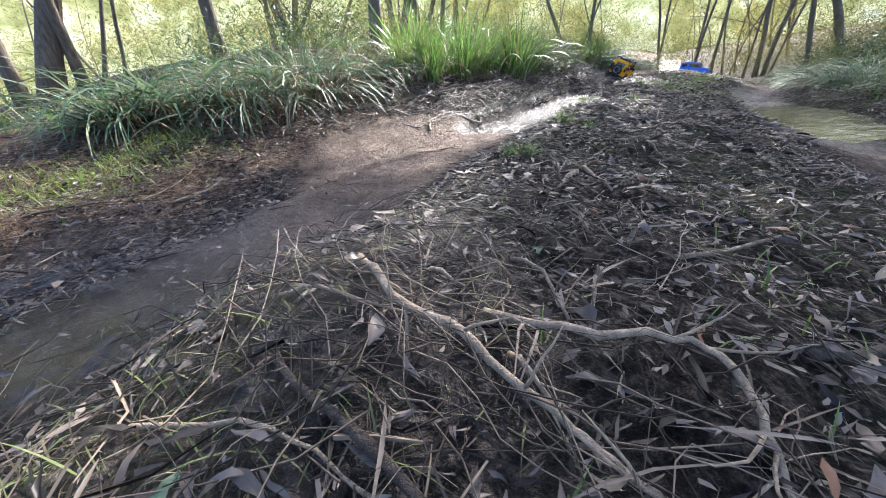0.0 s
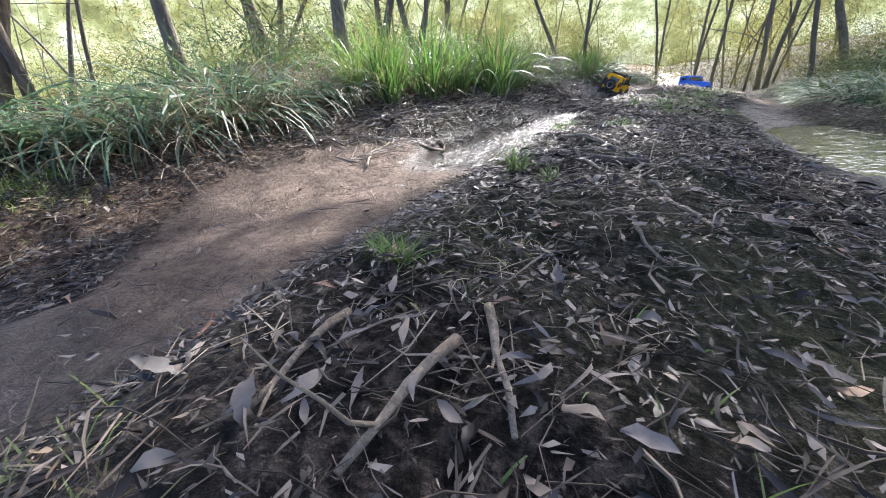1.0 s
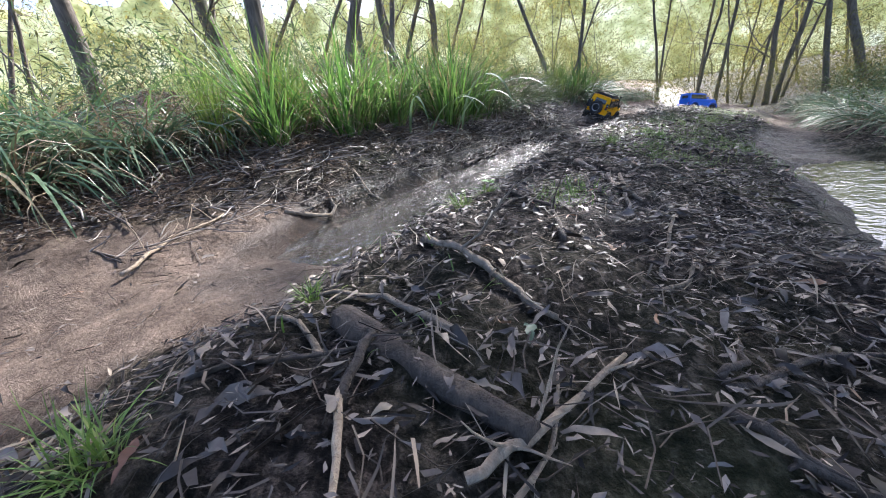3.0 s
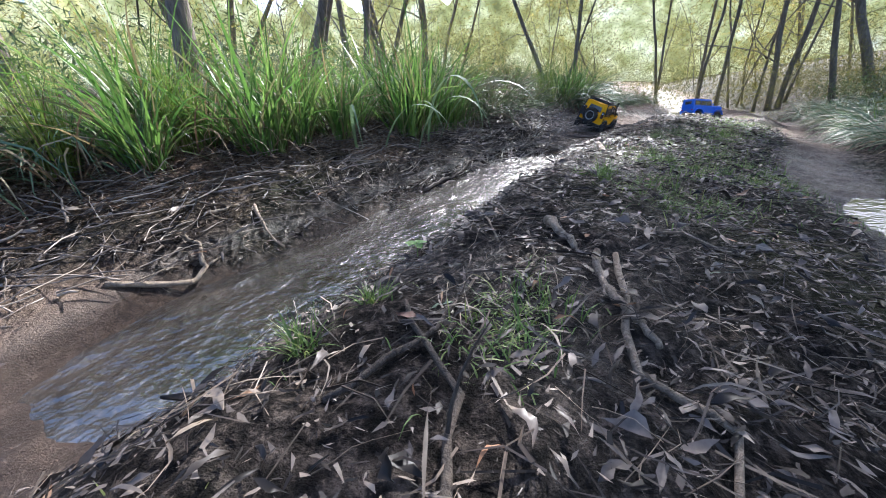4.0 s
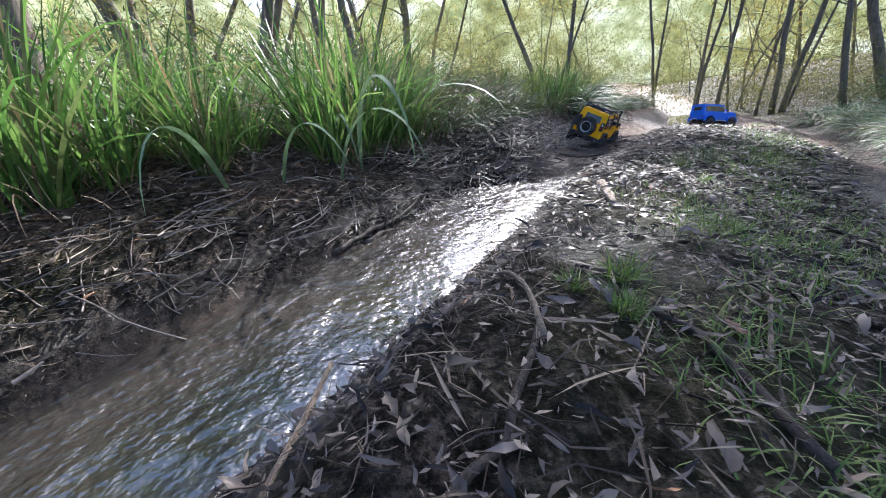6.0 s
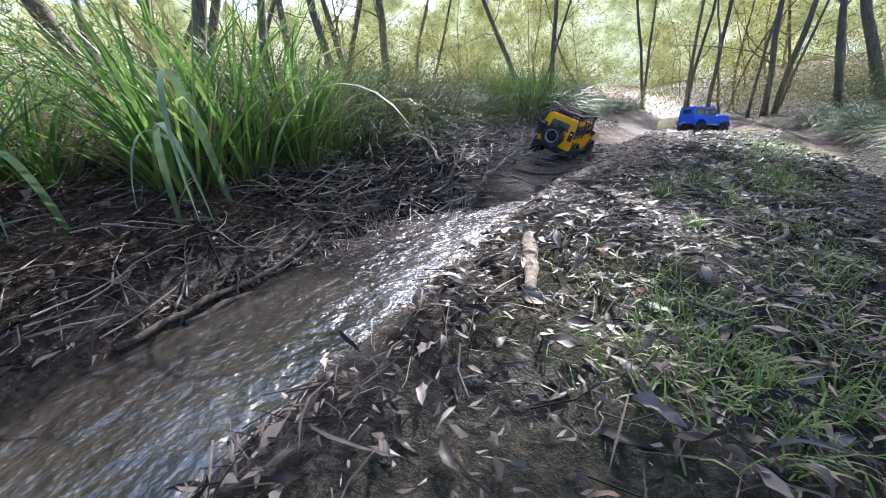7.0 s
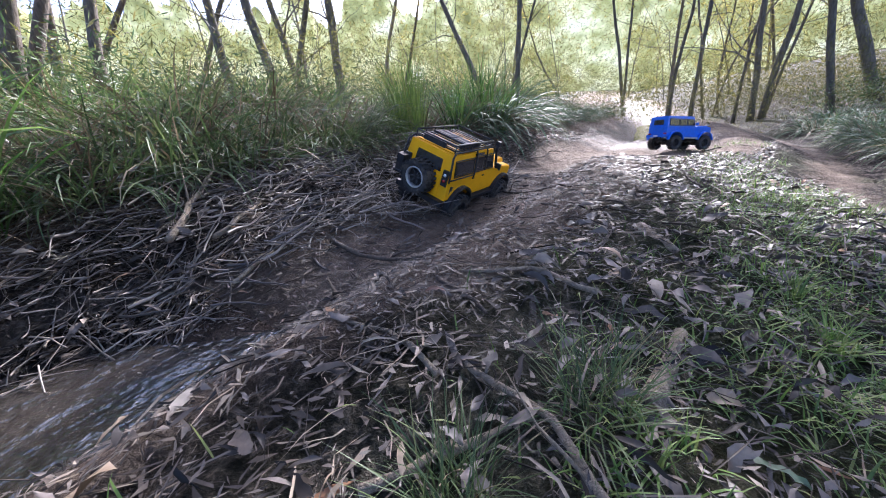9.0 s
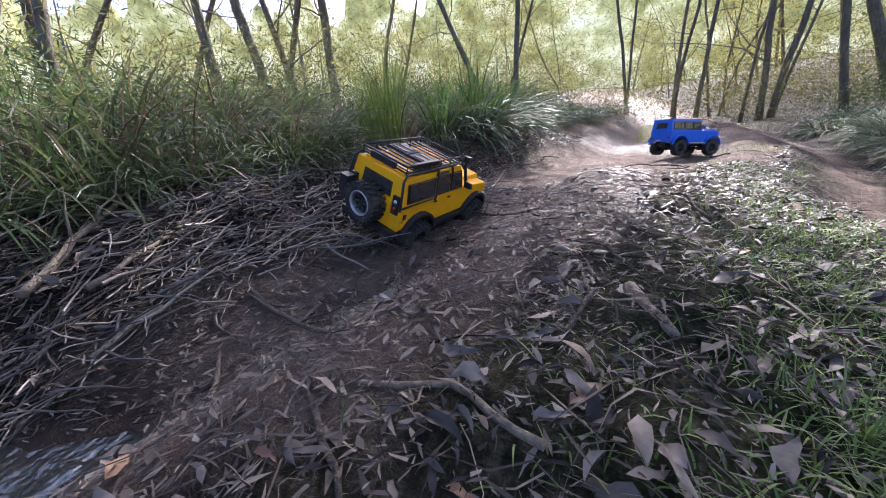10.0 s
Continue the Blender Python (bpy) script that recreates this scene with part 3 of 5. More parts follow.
def far_woods():
    rng = np.random.default_rng(5)
    trunks, clumps, wisps, near = [], [], [], []
    xs, ys, ds = fan(rng, 75, 15, 46)
    for x, y, dist in zip(xs, ys, ds):
        z, r0, tall = ground_z(x, y), rng.uniform(.02, .075), rng.uniform(4, 8.5)
        p = wander((x, y, z - .2), (rng.normal(-.08 if x > 6 else 0, .1), rng.normal(0, .1), 1), tall, 7, .09, rng)
        trunks.append(tube(p, [r0 * (1 - .1 * j) for j in range(8)], 6, False))
        for _ in range(int(rng.integers(6, 12))):
            j = int(rng.integers(1, 8))
            a = rng.uniform(0, 6.28)
            q = wander(p[j], (math.cos(a), math.sin(a), rng.uniform(.2, 1.2)), rng.uniform(.7, 2.0), 4, .2, rng)
            trunks.append(tube(q, [r0 * .4, r0 * .33, r0 * .25, r0 * .16, r0 * .08], 4, False))
            clumps += [tuple(q[2]), tuple(q[4]), tuple(q[4] + Vector(rng.normal(0, .7, 3)))]
    v, f = join(trunks)
    tagged(mesh_object("far_trunks", v, f, M_BARK_GREY, smooth=True), "thin brown trunks and limbs of the woods in the distance", "woods", kind="stuff")
    # shrubs of all heights under and between the trees
    x, y, dist = fan(rng, 470, 15, 50)
    for k in range(len(x)):
        top, z = rng.uniform(.5, 3.4), ground_z(x[k], y[k])
        for _ in range(int(2 + top * 1.5)):
            wisps.append((x[k] + rng.normal(0, .4), y[k] + rng.normal(0, .4), z + top * rng.uniform(.1, 1)))
    for _ in range(150):
        x1, y1 = to_xy(rng.uniform(14.5, 20), rng.uniform(-3.5, 4.6))
        for _ in range(3):
            near.append((x1 + rng.normal(0, .3), y1 + rng.normal(0, .3), ground_z(x1, y1) + rng.uniform(.05, 1.1)))
    for _ in range(100):
        s, r, top = rng.uniform(6, 14), -2.6 - abs(rng.normal(0, 3.5)), rng.uniform(.3, 1.3)
        x1, y1 = to_xy(s, r + float(centre(s)))
        for _ in range(int(2 + top * 3)):
            near.append((x1 + rng.normal(0, .3), y1 + rng.normal(0, .3), ground_z(x1, y1) + top * rng.uniform(.1, 1)))
    for _ in range(210):
        s, r, top = rng.uniform(9, 24), 3.0 + abs(rng.normal(0, 4.5)), rng.uniform(.3, 1.3)
        x1, y1 = to_xy(s, r + float(centre(s)))
        for _ in range(int(2 + top * 3)):
            near.append((x1 + rng.normal(0, .35), y1 + rng.normal(0, .35), ground_z(x1, y1) + top * rng.uniform(.1, 1)))
    for _ in range(110):
        s, r, top = rng.uniform(12, 24), 2.6 + 8 * rng.uniform() ** 1.5, rng.uniform(.4, 1.7)
        x1, y1 = to_xy(s, r + float(centre(s)))
        for _ in range(int(2 + top * 2)):
            near.append((x1 + rng.normal(0, .35), y1 + rng.normal(0, .35), ground_z(x1, y1) + top * rng.uniform(.1, 1)))
    v, f = foliage_cloud(rng, near, .5, 60, .068, .8, .16)
    tagged(mesh_object("bank_shrubs", v, f, M_FAR_SHRUB), "fine-leaved sunlit shrubs behind the grassy bank", "bushes", kind="stuff")
    x, y, dist = fan(rng, 330, 8, 24)
    sprays = [(x[k] + rng.normal(0, .5), y[k] + rng.normal(0, .5), ground_z(x[k], y[k]) + h) for k in range(len(x)) for h in rng.uniform(.5, 1.9 + 3.2 * min(1, max(0, (x[k] - .5) / 4)), 2)]
    v, f = foliage_cloud(rng, sunward(sprays, (0, 0, 0)), .7, 95, .075, .5, .22)
    tagged(mesh_object("hanging_foliage", v, f, M_FOLIAGE), "fine sunlit leaf sprays hanging between the trunks", "foliage", kind="stuff")
    v, f = foliage_cloud(rng, sunward(clumps, (0, 0, 0)), 1.05, 52, .15, .8, .2)
    tagged(mesh_object("far_foliage", v, f, M_FOLIAGE), "sunlit yellow-green leaves of the woods in the distance", "woods", kind="stuff")
    v, f = foliage_cloud(rng, wisps, .75, 50, .13, .8, .17)
    tagged(mesh_object("far_bushes", v, f, M_FAR_SHRUB), "yellow-green shrubs of the woods in the distance", "bushes", kind="stuff")


far_woods()


def backdrop():
    """Treetops far behind the woods, with sunlight painted in and a glow of their own."""
    m, nt, b = material("glowing_backdrop")
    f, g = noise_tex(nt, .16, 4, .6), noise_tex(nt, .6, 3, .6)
    # sunlit and shaded tones go into the colour; emission makes the sheet glow
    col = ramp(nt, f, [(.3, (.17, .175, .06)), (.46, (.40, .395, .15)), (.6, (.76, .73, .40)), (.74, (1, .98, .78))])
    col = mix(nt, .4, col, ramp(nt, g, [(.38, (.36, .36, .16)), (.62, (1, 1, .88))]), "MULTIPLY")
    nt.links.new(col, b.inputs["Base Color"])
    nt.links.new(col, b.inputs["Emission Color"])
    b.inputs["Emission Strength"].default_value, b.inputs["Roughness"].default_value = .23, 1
    verts, faces = [], []
    n = 760
    tops = 4.5 * rolling(np.arange(n + 1) * .07, np.zeros(n + 1), 97, 5, .62)
    for k in range(n + 1):
        a = radians(-100 + 215 * k / n)
        rise = .62 + .38 * min(1, k / 240)
        for rad, z in ((85, -8), (95, 3 + 5 * rise), (105, 9 + 21 * rise)):
            verts.append((4 + rad * math.sin(a), 4.5 + rad * math.cos(a), z + (float(tops[k]) if rad > 100 else 0)))
    for k in range(n):
        for j in range(2):
            faces.append((3 * k + j, 3 * k + j + 1, 3 * k + j + 4, 3 * k + j + 3))
    tagged(mesh_object("backdrop", verts, faces, m, smooth=True), "pale glowing backdrop of a far forest hillside, sunlight painted in", "hillside", kind="structure")


backdrop()


# ---- canopy high over the track ----
def canopy():
    rng = np.random.default_rng(9)
    n = 1950
    # unseen clumps, set sunward of the ground that they shade
    s, d = rng.uniform(-5, 16, n), rng.uniform(-5, 7, n)
    keep = unlit(s, d, .28) & ((d > np.interp(s, [3.2, 4.2, 6.2, 7.2], [.95, .45, .45, -.6])) | (rng.uniform(0, 1, n) < .06))
    s, d = s[keep], d[keep]
    # extra clumps added out of view to shade the yellow truck, mud and litter
    for s0, d0, wide in ((7.85, 1.42, .3), (2.3, .9, .35), (6.1, 2.8, .3), (6.95, 2.65, .35), (5.4, 2.45, .35), (7.3, 1.8, .15)):
        k = int(42 * wide)
        s, d = np.append(s, s0 + rng.uniform(-wide, wide, k)), np.append(d, d0 + rng.uniform(-wide, wide, k))
    x, y = to_xy(s, d)
    hgt = rng.uniform(6.5, 8.5, len(s))
    k = hgt / SUN_DIR.z
    c = np.stack([x + SUN_DIR.x * k, y + SUN_DIR.y * k, hgt], 1)
    v, f = foliage_cloud(rng, c, .42, 58, .2, .8, .5)
    tagged(mesh_object("canopy_foliage", v, f, M_FOLIAGE), "leafy canopy high over the track", "foliage", kind="stuff")


canopy()


# ---- tussocks and scrub ----
def tussock_mesh(name, kind, seed):
    rng = np.random.default_rng(seed)
    if kind == "upright":
        n, ln, lean, droop, mat_, wd = 110, (.45, 1.2), (.02, .6), (.1, 1.5), M_GRASS, (.012, .025)
    elif kind == "arching":
        n, ln, lean, droop, mat_, wd = 240, (.4, 1.0), (.35, 1.25), (1.0, 2.4), M_GRASS_BLUE, (.011, .021)
    elif kind == "wispy":
        n, ln, lean, droop, mat_, wd = 330, (.2, .6), (.3, 1.35), (.6, 2.4), M_SCRUB, (.004, .010)
    else:
        n, ln, lean, droop, mat_, wd = 190, (.35, .75), (.0, .28), (.05, .45), M_GRASS_LIME, (.004, .008)
    rad = {"upright": .16, "arching": .2, "wispy": .26, "lime": .07}[kind] * np.sqrt(rng.uniform(0, 1, n))
    a = rng.uniform(0, 2 * math.pi, n)
    base = np.stack([rad * np.cos(a), rad * np.sin(a), np.full(n, -.04)], 1)
    az = a + rng.normal(0, .7, n)
    tw = rng.normal(0, .5, n)
    v, f = blades(base, az, rng.uniform(*lean, n), rng.uniform(*ln, n), rng.uniform(*wd, n), rng.uniform(*droop, n), 6, tw)
    root = empty(name, Matrix.Identity(4))
    mesh_object("foliage", v, f, mat_, root)
    m = n * 3 // 4 if kind == "arching" else n // 10 if kind == "wispy" else n // 4
    a = rng.uniform(0, 2 * math.pi, m)
    base = np.stack([.15 * np.cos(a), .15 * np.sin(a), np.full(m, -.03)], 1)
    v, f = blades(base, a, rng.uniform(.4, 1.2, m), rng.uniform(.2, .6, m), rng.uniform(.005, .01, m), rng.uniform(.6, 1.6, m), 6)
    mesh_object("dead_thatch", v, f, M_DEAD_GRASS, root)
    return root


KINDS = {"upright": ("tall clump of green strap-leaved grass on the bank", "upright tussocks"),
         "arching": ("broad tussock of drooping blue-green strap leaves", "arching tussocks"),
         "wispy": ("low mound of fine wispy green sedge on the bank", "sedge mounds"),
         "lime": ("thin upright clump of bright lime-green grass", "lime grass clumps")}
PLANTS = [  # kind, x, y, scale
    ("arching", .55, 2.85, .75), ("arching", .76, 3.08, .8), ("arching", 1.13, 3.1, .75), ("arching", 1.34, 3.47, .8), ("arching", 1.55, 3.85, .75),
    ("arching", 1.13, 3.81, .9), ("arching", 1.0, 3.49, .85), ("arching", 1.75, 4.12, .65), ("arching", 1.5, 3.7, .6), ("arching", .35, 3.1, .7), ("arching", .5, 3.8, .7),
    ("upright", 1.86, 4.42, .6), ("upright", 2.05, 4.46, .62), ("upright", 2.03, 4.15, .5), ("upright", 1.75, 4.25, .5), ("upright", 2.22, 4.56, .66),
    ("upright", 2.30, 4.72, .72), ("upright", 2.2, 5.0, .8), ("upright", 2.42, 4.98, .75), ("upright", 2.42, 5.2, .9), ("upright", 2.48, 5.62, 1.0),
    ("upright", 2.7, 5.4, .92), ("upright", 2.76, 5.6, 1.05), ("upright", 2.8, 5.92, 1.0), ("upright", 2.88, 5.86, .95), ("upright", 2.95, 6.05, .8),
    ("upright", 2.0, 5.5, .7), ("upright", 1.6, 4.9, .55), ("upright", 1.3, 6.2, .65), ("upright", 1.9, 6.8, .6),
    ("lime", 1.85, 4.0, .62), ("lime", 3.8, 7.65, .95), ("lime", 3.86, 7.8, 1.0), ("upright", 3.72, 7.8, .55), ("lime", 2.02, 4.38, .8),
    ("wispy", 3.05, 6.3, .75), ("wispy", 3.15, 6.6, .85), ("wispy", 3.3, 6.8, .85), ("wispy", 2.85, 6.5, .9), ("wispy", 2.9, 6.9, 1.0), ("wispy", 3.5, 7.15, .8),
    ("wispy", 3.2, 7.2, 1.0), ("wispy", 3.45, 7.6, .9), ("wispy", 2.6, 6.9, 1.0), ("wispy", 2.9, 7.5, 1.0), ("wispy", 2.5, 7.4, 1.0), ("wispy", 3.1, 7.9, 1.0),
    ("wispy", 2.3, 6.5, .9), ("wispy", 3.6, 8.3, .9), ("wispy", 2.1, 7.1, 1.0), ("wispy", 2.6, 8.1, 1.1),
    ("wispy", 3.52, 7.2, .8), ("wispy", 3.6, 7.5, .8),
    ("arching", 4.1, 8.45, .85), ("arching", 4.3, 8.8, 1.1), ("upright", 4.3, 8.98, 1.15), ("upright", 4.2, 8.65, 1.0), ("upright", 4.42, 8.8, 1.05), ("upright", 4.1, 8.3, .8), ("arching", 4.47, 9.15, 1.2), ("arching", 4.15, 9.6, 1.1), ("upright", 4.0, 9.1, 1.1),
    ("upright", 4.55, 9.3, 1.0), ("arching", 4.85, 10.3, 1.0), ("arching", 5.1, 11.3, 1.0), ("upright", 4.6, 10.0, 1.0), ("arching", 4.75, 9.75, .95), ("wispy", 5.5, 11.9, 1.2),
    ("wispy", 5.2, 10.9, 1.0), ("arching", 3.9, 9.9, 1.0), ("upright", 3.5, 9.4, 1.0), ("wispy", 3.3, 9.0, 1.1), ("arching", 3.6, 10.8, 1.0), ("wispy", 5.6, 13, 1.4),
    ("wispy", 4.95, 9.85, .8), ("wispy", 5.4, 10.75, .9), ("arching", 5.75, 11.6, .8), ("wispy", 6.1, 12.4, 1.0), ("wispy", 6.7, 13.8, 1.1), ("arching", 5.3, 10.5, .7),
    ("wispy", 6.0, 12.0, .9), ("arching", 6.5, 13.2, .9), ("wispy", 7.3, 15, 1.2), ("wispy", 5.0, 10.3, .8), ("upright", 3.0, 8.6, .9), ("upright", 2.4, 8.6, .9), ("wispy", 1.9, 8.0, 1.1),
    ("arching", 6.1, 6.05, .75), ("arching", 5.98, 5.55, .8), ("arching", 5.9, 5.15, .75), ("arching", 5.75, 4.6, .75), ("arching", 6.3, 6.5, .7), ("arching", 6.4, 5.8, .85),
    ("arching", 6.7, 7.1, .7), ("arching", 7.55, 8.1, .8), ("arching", 7.1, 7.4, .75), ("arching", 8.1, 8.9, .8), ("arching", 8.5, 9.3, .8), ("arching", 9.0, 10.3, .85),
    ("arching", 9.6, 11.6, .9), ("upright", 8.6, 8.2, .8), ("arching", 9.4, 10.2, .9), ("wispy", 9.9, 11.9, 1.1), ("wispy", 8.0, 7.9, 1.0),
    ("arching", 8.2, 9.3, .8), ("arching", 8.75, 10.2, .9), ("wispy", 8.4, 9.7, .9), ("arching", 9.3, 11.5, 1.0), ("wispy", 7.8, 8.6, .8), ("arching", 7.3, 7.85, .6)]


def plant_tussocks():
    rng = random.Random(3)
    protos = {}
    for kind, x, y, size in PLANTS:
        label, group = KINDS[kind]
        key = (kind, rng.randrange(3))
        m = pose(x, y, ground_z(x, y) - .01, 0, 0, rng.uniform(0, 360)) @ Matrix.Scale(size * rng.uniform(.92, 1.08), 4)
        if key in protos:
            copy_thing(protos[key], m)
        else:
            ob = tussock_mesh("grass_tussock", kind, 300 + len(protos))
            ob.matrix_basis = m
            tagged(ob, label, "grass tussock", group)
            protos[key] = ob


plant_tussocks()


def scrub():
    rng = np.random.default_rng(21)
    n = 400
    s, r = rng.uniform(4.5, 17, n), -1.9 - np.abs(rng.normal(0, 2.2, n))
    d = r + centre(s)
    x, y = to_xy(s, d)
    z = height(x, y) + rng.uniform(.02, .35, n)
    v, f = foliage_cloud(rng, np.stack([x, y, z], 1), .4, 95, .06, .6, .2)
    tagged(mesh_object("undergrowth", v, f, M_SCRUB), "low fine-leaved green scrub along the bank", "undergrowth", kind="stuff")
    s, r = rng.uniform(4, 17, 260), 2.6 + np.abs(rng.normal(0, 2.0, 260))
    x, y = to_xy(s, r + centre(s))
    v, f = foliage_cloud(rng, np.stack([x, y, height(x, y) + rng.uniform(.02, .4, 260)], 1), .45, 90, .06, .6)
    tagged(mesh_object("undergrowth", v, f, M_SCRUB), "low green scrub beside the second wheel rut", "undergrowth", kind="stuff")
    # loose grass along both banks
    m = 11000
    s = np.where(rng.uniform(0, 1, m) < .12, rng.uniform(.5, 5, m), rng.uniform(5, 15, m))
    left = rng.uniform(0, 1, m) < .72
    r = np.where(left, -1.2 - np.clip(3.6 - s, 0, 1.2) - np.abs(rng.normal(0, .9, m)), 2.1 + np.abs(rng.normal(0, .8, m)))
    x, y = to_xy(s, r + centre(s))
    base = np.stack([x, y, height(x, y) - .02], 1)
    v, f = blades(base, rng.uniform(0, 6.3, m), rng.uniform(.05, 1.0, m), rng.uniform(.1, .42, m), rng.uniform(.004, .009, m), rng.uniform(.3, 1.9, m), 4, rng.normal(0, .5, m))
    tagged(mesh_object("bank_grass", v, f, M_GRASS), "loose green grass blades along the banks", "grass", kind="stuff")
    # thin grass and leaves over the forest floor on either side
    m = 9000
    s = rng.uniform(-3, 18, m)
    r = np.where(rng.uniform(0, 1, m) < .5, -2.2 - rng.uniform(0, 9, m), 2.4 + rng.uniform(0, 8, m))
    x, y = to_xy(s, r + centre(s))
    clump = bumps(x * 1.3, y * 1.3, 95) > -.25
    x, y = x[clump], y[clump]
    k = len(x)
    v, f = blades(np.stack([x, y, height(x, y) - .02], 1), rng.uniform(0, 6.3, k), rng.uniform(.05, .9, k), rng.uniform(.12, .4, k), rng.uniform(.006, .012, k), rng.uniform(.3, 1.9, k), 4)
    tagged(mesh_object("forest_grass", v, f, M_GRASS_BLUE), "thin grass over the forest floor", "grass", kind="stuff")
    m = 4200
    s, r = rng.uniform(-3, 14, m), np.where(rng.uniform(0, 1, m) < .5, -1.8 - rng.uniform(0, 5, m), 2.3 + rng.uniform(0, 3, m))
    x, y = to_xy(s, r + centre(s))
    ln = rng.uniform(.03, .08, m)
    v, f = leaves(np.stack([x, y, height(x, y) + .012], 1), rng.uniform(0, 6.28, m), rng.normal(0, .3, m), rng.normal(0, .3, m), ln, ln * rng.uniform(.2, .4, m), rng.normal(.03, .05, m), 2)
    tagged(mesh_object("forest_leaves", v, f, M_LITTER), "brown fallen leaves over the forest floor", "leaf litter", kind="stuff")
    # dry tangled grass at the foot of the tussocks
    m = 4800
    s, r = rng.uniform(3.1, 10.5, m), -.9 - np.abs(rng.normal(0, .4, m))
    x, y = to_xy(s, r + centre(s))
    base = np.stack([x, y, height(x, y) - .01], 1)
    v, f = blades(base, rng.uniform(0, 6.3, m), rng.uniform(.3, 1.2, m), rng.uniform(.2, .6, m), rng.uniform(.002, .006, m), rng.uniform(.8, 2.3, m), 5, rng.normal(0, .6, m))
    tagged(mesh_object("dry_grass", v, f, M_DEAD_GRASS), "dry tangled grass stems at the foot of the bank", "grass", kind="stuff")


scrub()

# ---- model trucks ----
M_YELLOW = plain("yellow_paint", (.85, .40, .004), .5, 0, .08, 40, .0, .12)
M_BLUE = plain("blue_paint", (.015, .13, .66), .38, 0, .25, 40, .3, .22)
M_BLACK = plain("black_plastic", (.022, .022, .024), .45, 0, .3, 80, 0, .35)
M_BLACK.node_tree.nodes["Principled BSDF"].inputs["Specular IOR Level"].default_value = .25
M_RUBBER = plain("tyre_rubber", (.02, .019, .018), .8, 0, .3, 90, 0, .7)
M_STEEL = plain("silver_trim", (.46, .45, .43), .5, .5, .3, 60, 0, .5)
M_GREY = plain("grey_tread_plate", (.045, .05, .062), .6, 0, .35, 120)
for m_ in (M_GREY, M_YELLOW):
    m_.node_tree.nodes["Principled BSDF"].inputs["Specular IOR Level"].default_value = .1
M_DARK = plain("black_rim", (.03, .03, .032), .4, .2, .3, 60, 0, .4)
M_RED = plain("red_lamp", (.35, .02, .015), .2, 0, .1, 60, .5)
M_LAMP = plain("clear_lamp", (.75, .75, .7), .12, .3, .1, 60, .5)
M_SEAT = plain("orange_interior", (.42, .12, .03), .6, 0, .3, 30)


def make_glass():
    m, nt, b = material("tinted_window")
    b.inputs["Base Color"].default_value = (.05, .045, .045, 1)
    b.inputs["Roughness"].default_value = .06
    b.inputs["Transmission Weight"].default_value = .25
    f = noise_tex(nt, 30, 4)
    nt.links.new(ramp(nt, f, [(.3, (.03, .03, .03)), (.8, (.075, .065, .06))]), b.inputs["Base Color"])
    return m


M_GLASS = make_glass()


def bevelled(bm, width, segs=2):
    edges = [e for e in bm.edges if len(e.link_faces) == 2 and e.calc_face_angle(0) > .5]
    bmesh.ops.bevel(bm, geom=edges, offset=width, segments=segs, profile=.6, affect="EDGES", clamp_overlap=True)
    return bm


def slab(x0, x1, y0, y1, z0, z1, bevel=0.0, top=(0, 0, 0, 0)):
    """A block; top moves the upper x0, x1, y0, y1 sides inwards."""
    bm = bmesh.new()
    a, b, c, d = top
    lo = [bm.verts.new(p) for p in ((x0, y0, z0), (x1, y0, z0), (x1, y1, z0), (x0, y1, z0))]
    hi = [bm.verts.new(p) for p in ((x0 + a, y0 + c, z1), (x1 - b, y0 + c, z1), (x1 - b, y1 - d, z1), (x0 + a, y1 - d, z1))]
    bm.faces.new(lo[::-1])
    bm.faces.new(hi)
    for k in range(4):
        j = (k + 1) % 4
        bm.faces.new((lo[k], lo[j], hi[j], hi[k]))
    return bevelled(bm, bevel) if bevel else bm


def prism(profile, x0, x1, bevel=0.0):
    """A side view (y, z) drawn out across x."""
    bm = bmesh.new()
    a = [bm.verts.new((x0, y, z)) for y, z in profile]
    b = [bm.verts.new((x1, y, z)) for y, z in profile]
    bm.faces.new(a)
    bm.faces.new(b[::-1])
    n = len(profile)
    for k in range(n):
        j = (k + 1) % n
        bm.faces.new((a[j], a[k], b[k], b[j]))
    bmesh.ops.recalc_face_normals(bm, faces=bm.faces)
    return bevelled(bm, bevel) if bevel else bm


def sheet(corners, thick):
    """A thin plate on four or more corners, thickened both ways."""
    pts = [Vector(c) for c in corners]
    n = (pts[1] - pts[0]).cross(pts[2] - pts[0]).normalized() * thick * .5
    bm = bmesh.new()
    a, b = [bm.verts.new(p + n) for p in pts], [bm.verts.new(p - n) for p in pts]
    bm.faces.new(a)
    bm.faces.new(b[::-1])
    for k in range(len(pts)):
        j = (k + 1) % len(pts)
        bm.faces.new((a[j], a[k], b[k], b[j]))
    bmesh.ops.recalc_face_normals(bm, faces=bm.faces)
    return bm


def rod(name, points, r, mat_, parent, label="", sides=6):
    v, f = tube(points, [r] * len(points), sides)
    return mesh_object(name, v, f, mat_, parent, label, smooth=True)


def lathe(profile, segs):
    """Turn (radius, x) pairs round the x axis."""
    verts, faces = [], []
    m = len(profile)
    for k in range(segs):
        a = 2 * math.pi * k / segs
        verts += [(x, r * math.cos(a), r * math.sin(a)) for r, x in profile]
    for k in range(segs):
        j = (k + 1) % segs
        for i in range(m - 1):
            faces.append((k * m + i, j * m + i, j * m + i + 1, k * m + i + 1))
    return verts, faces


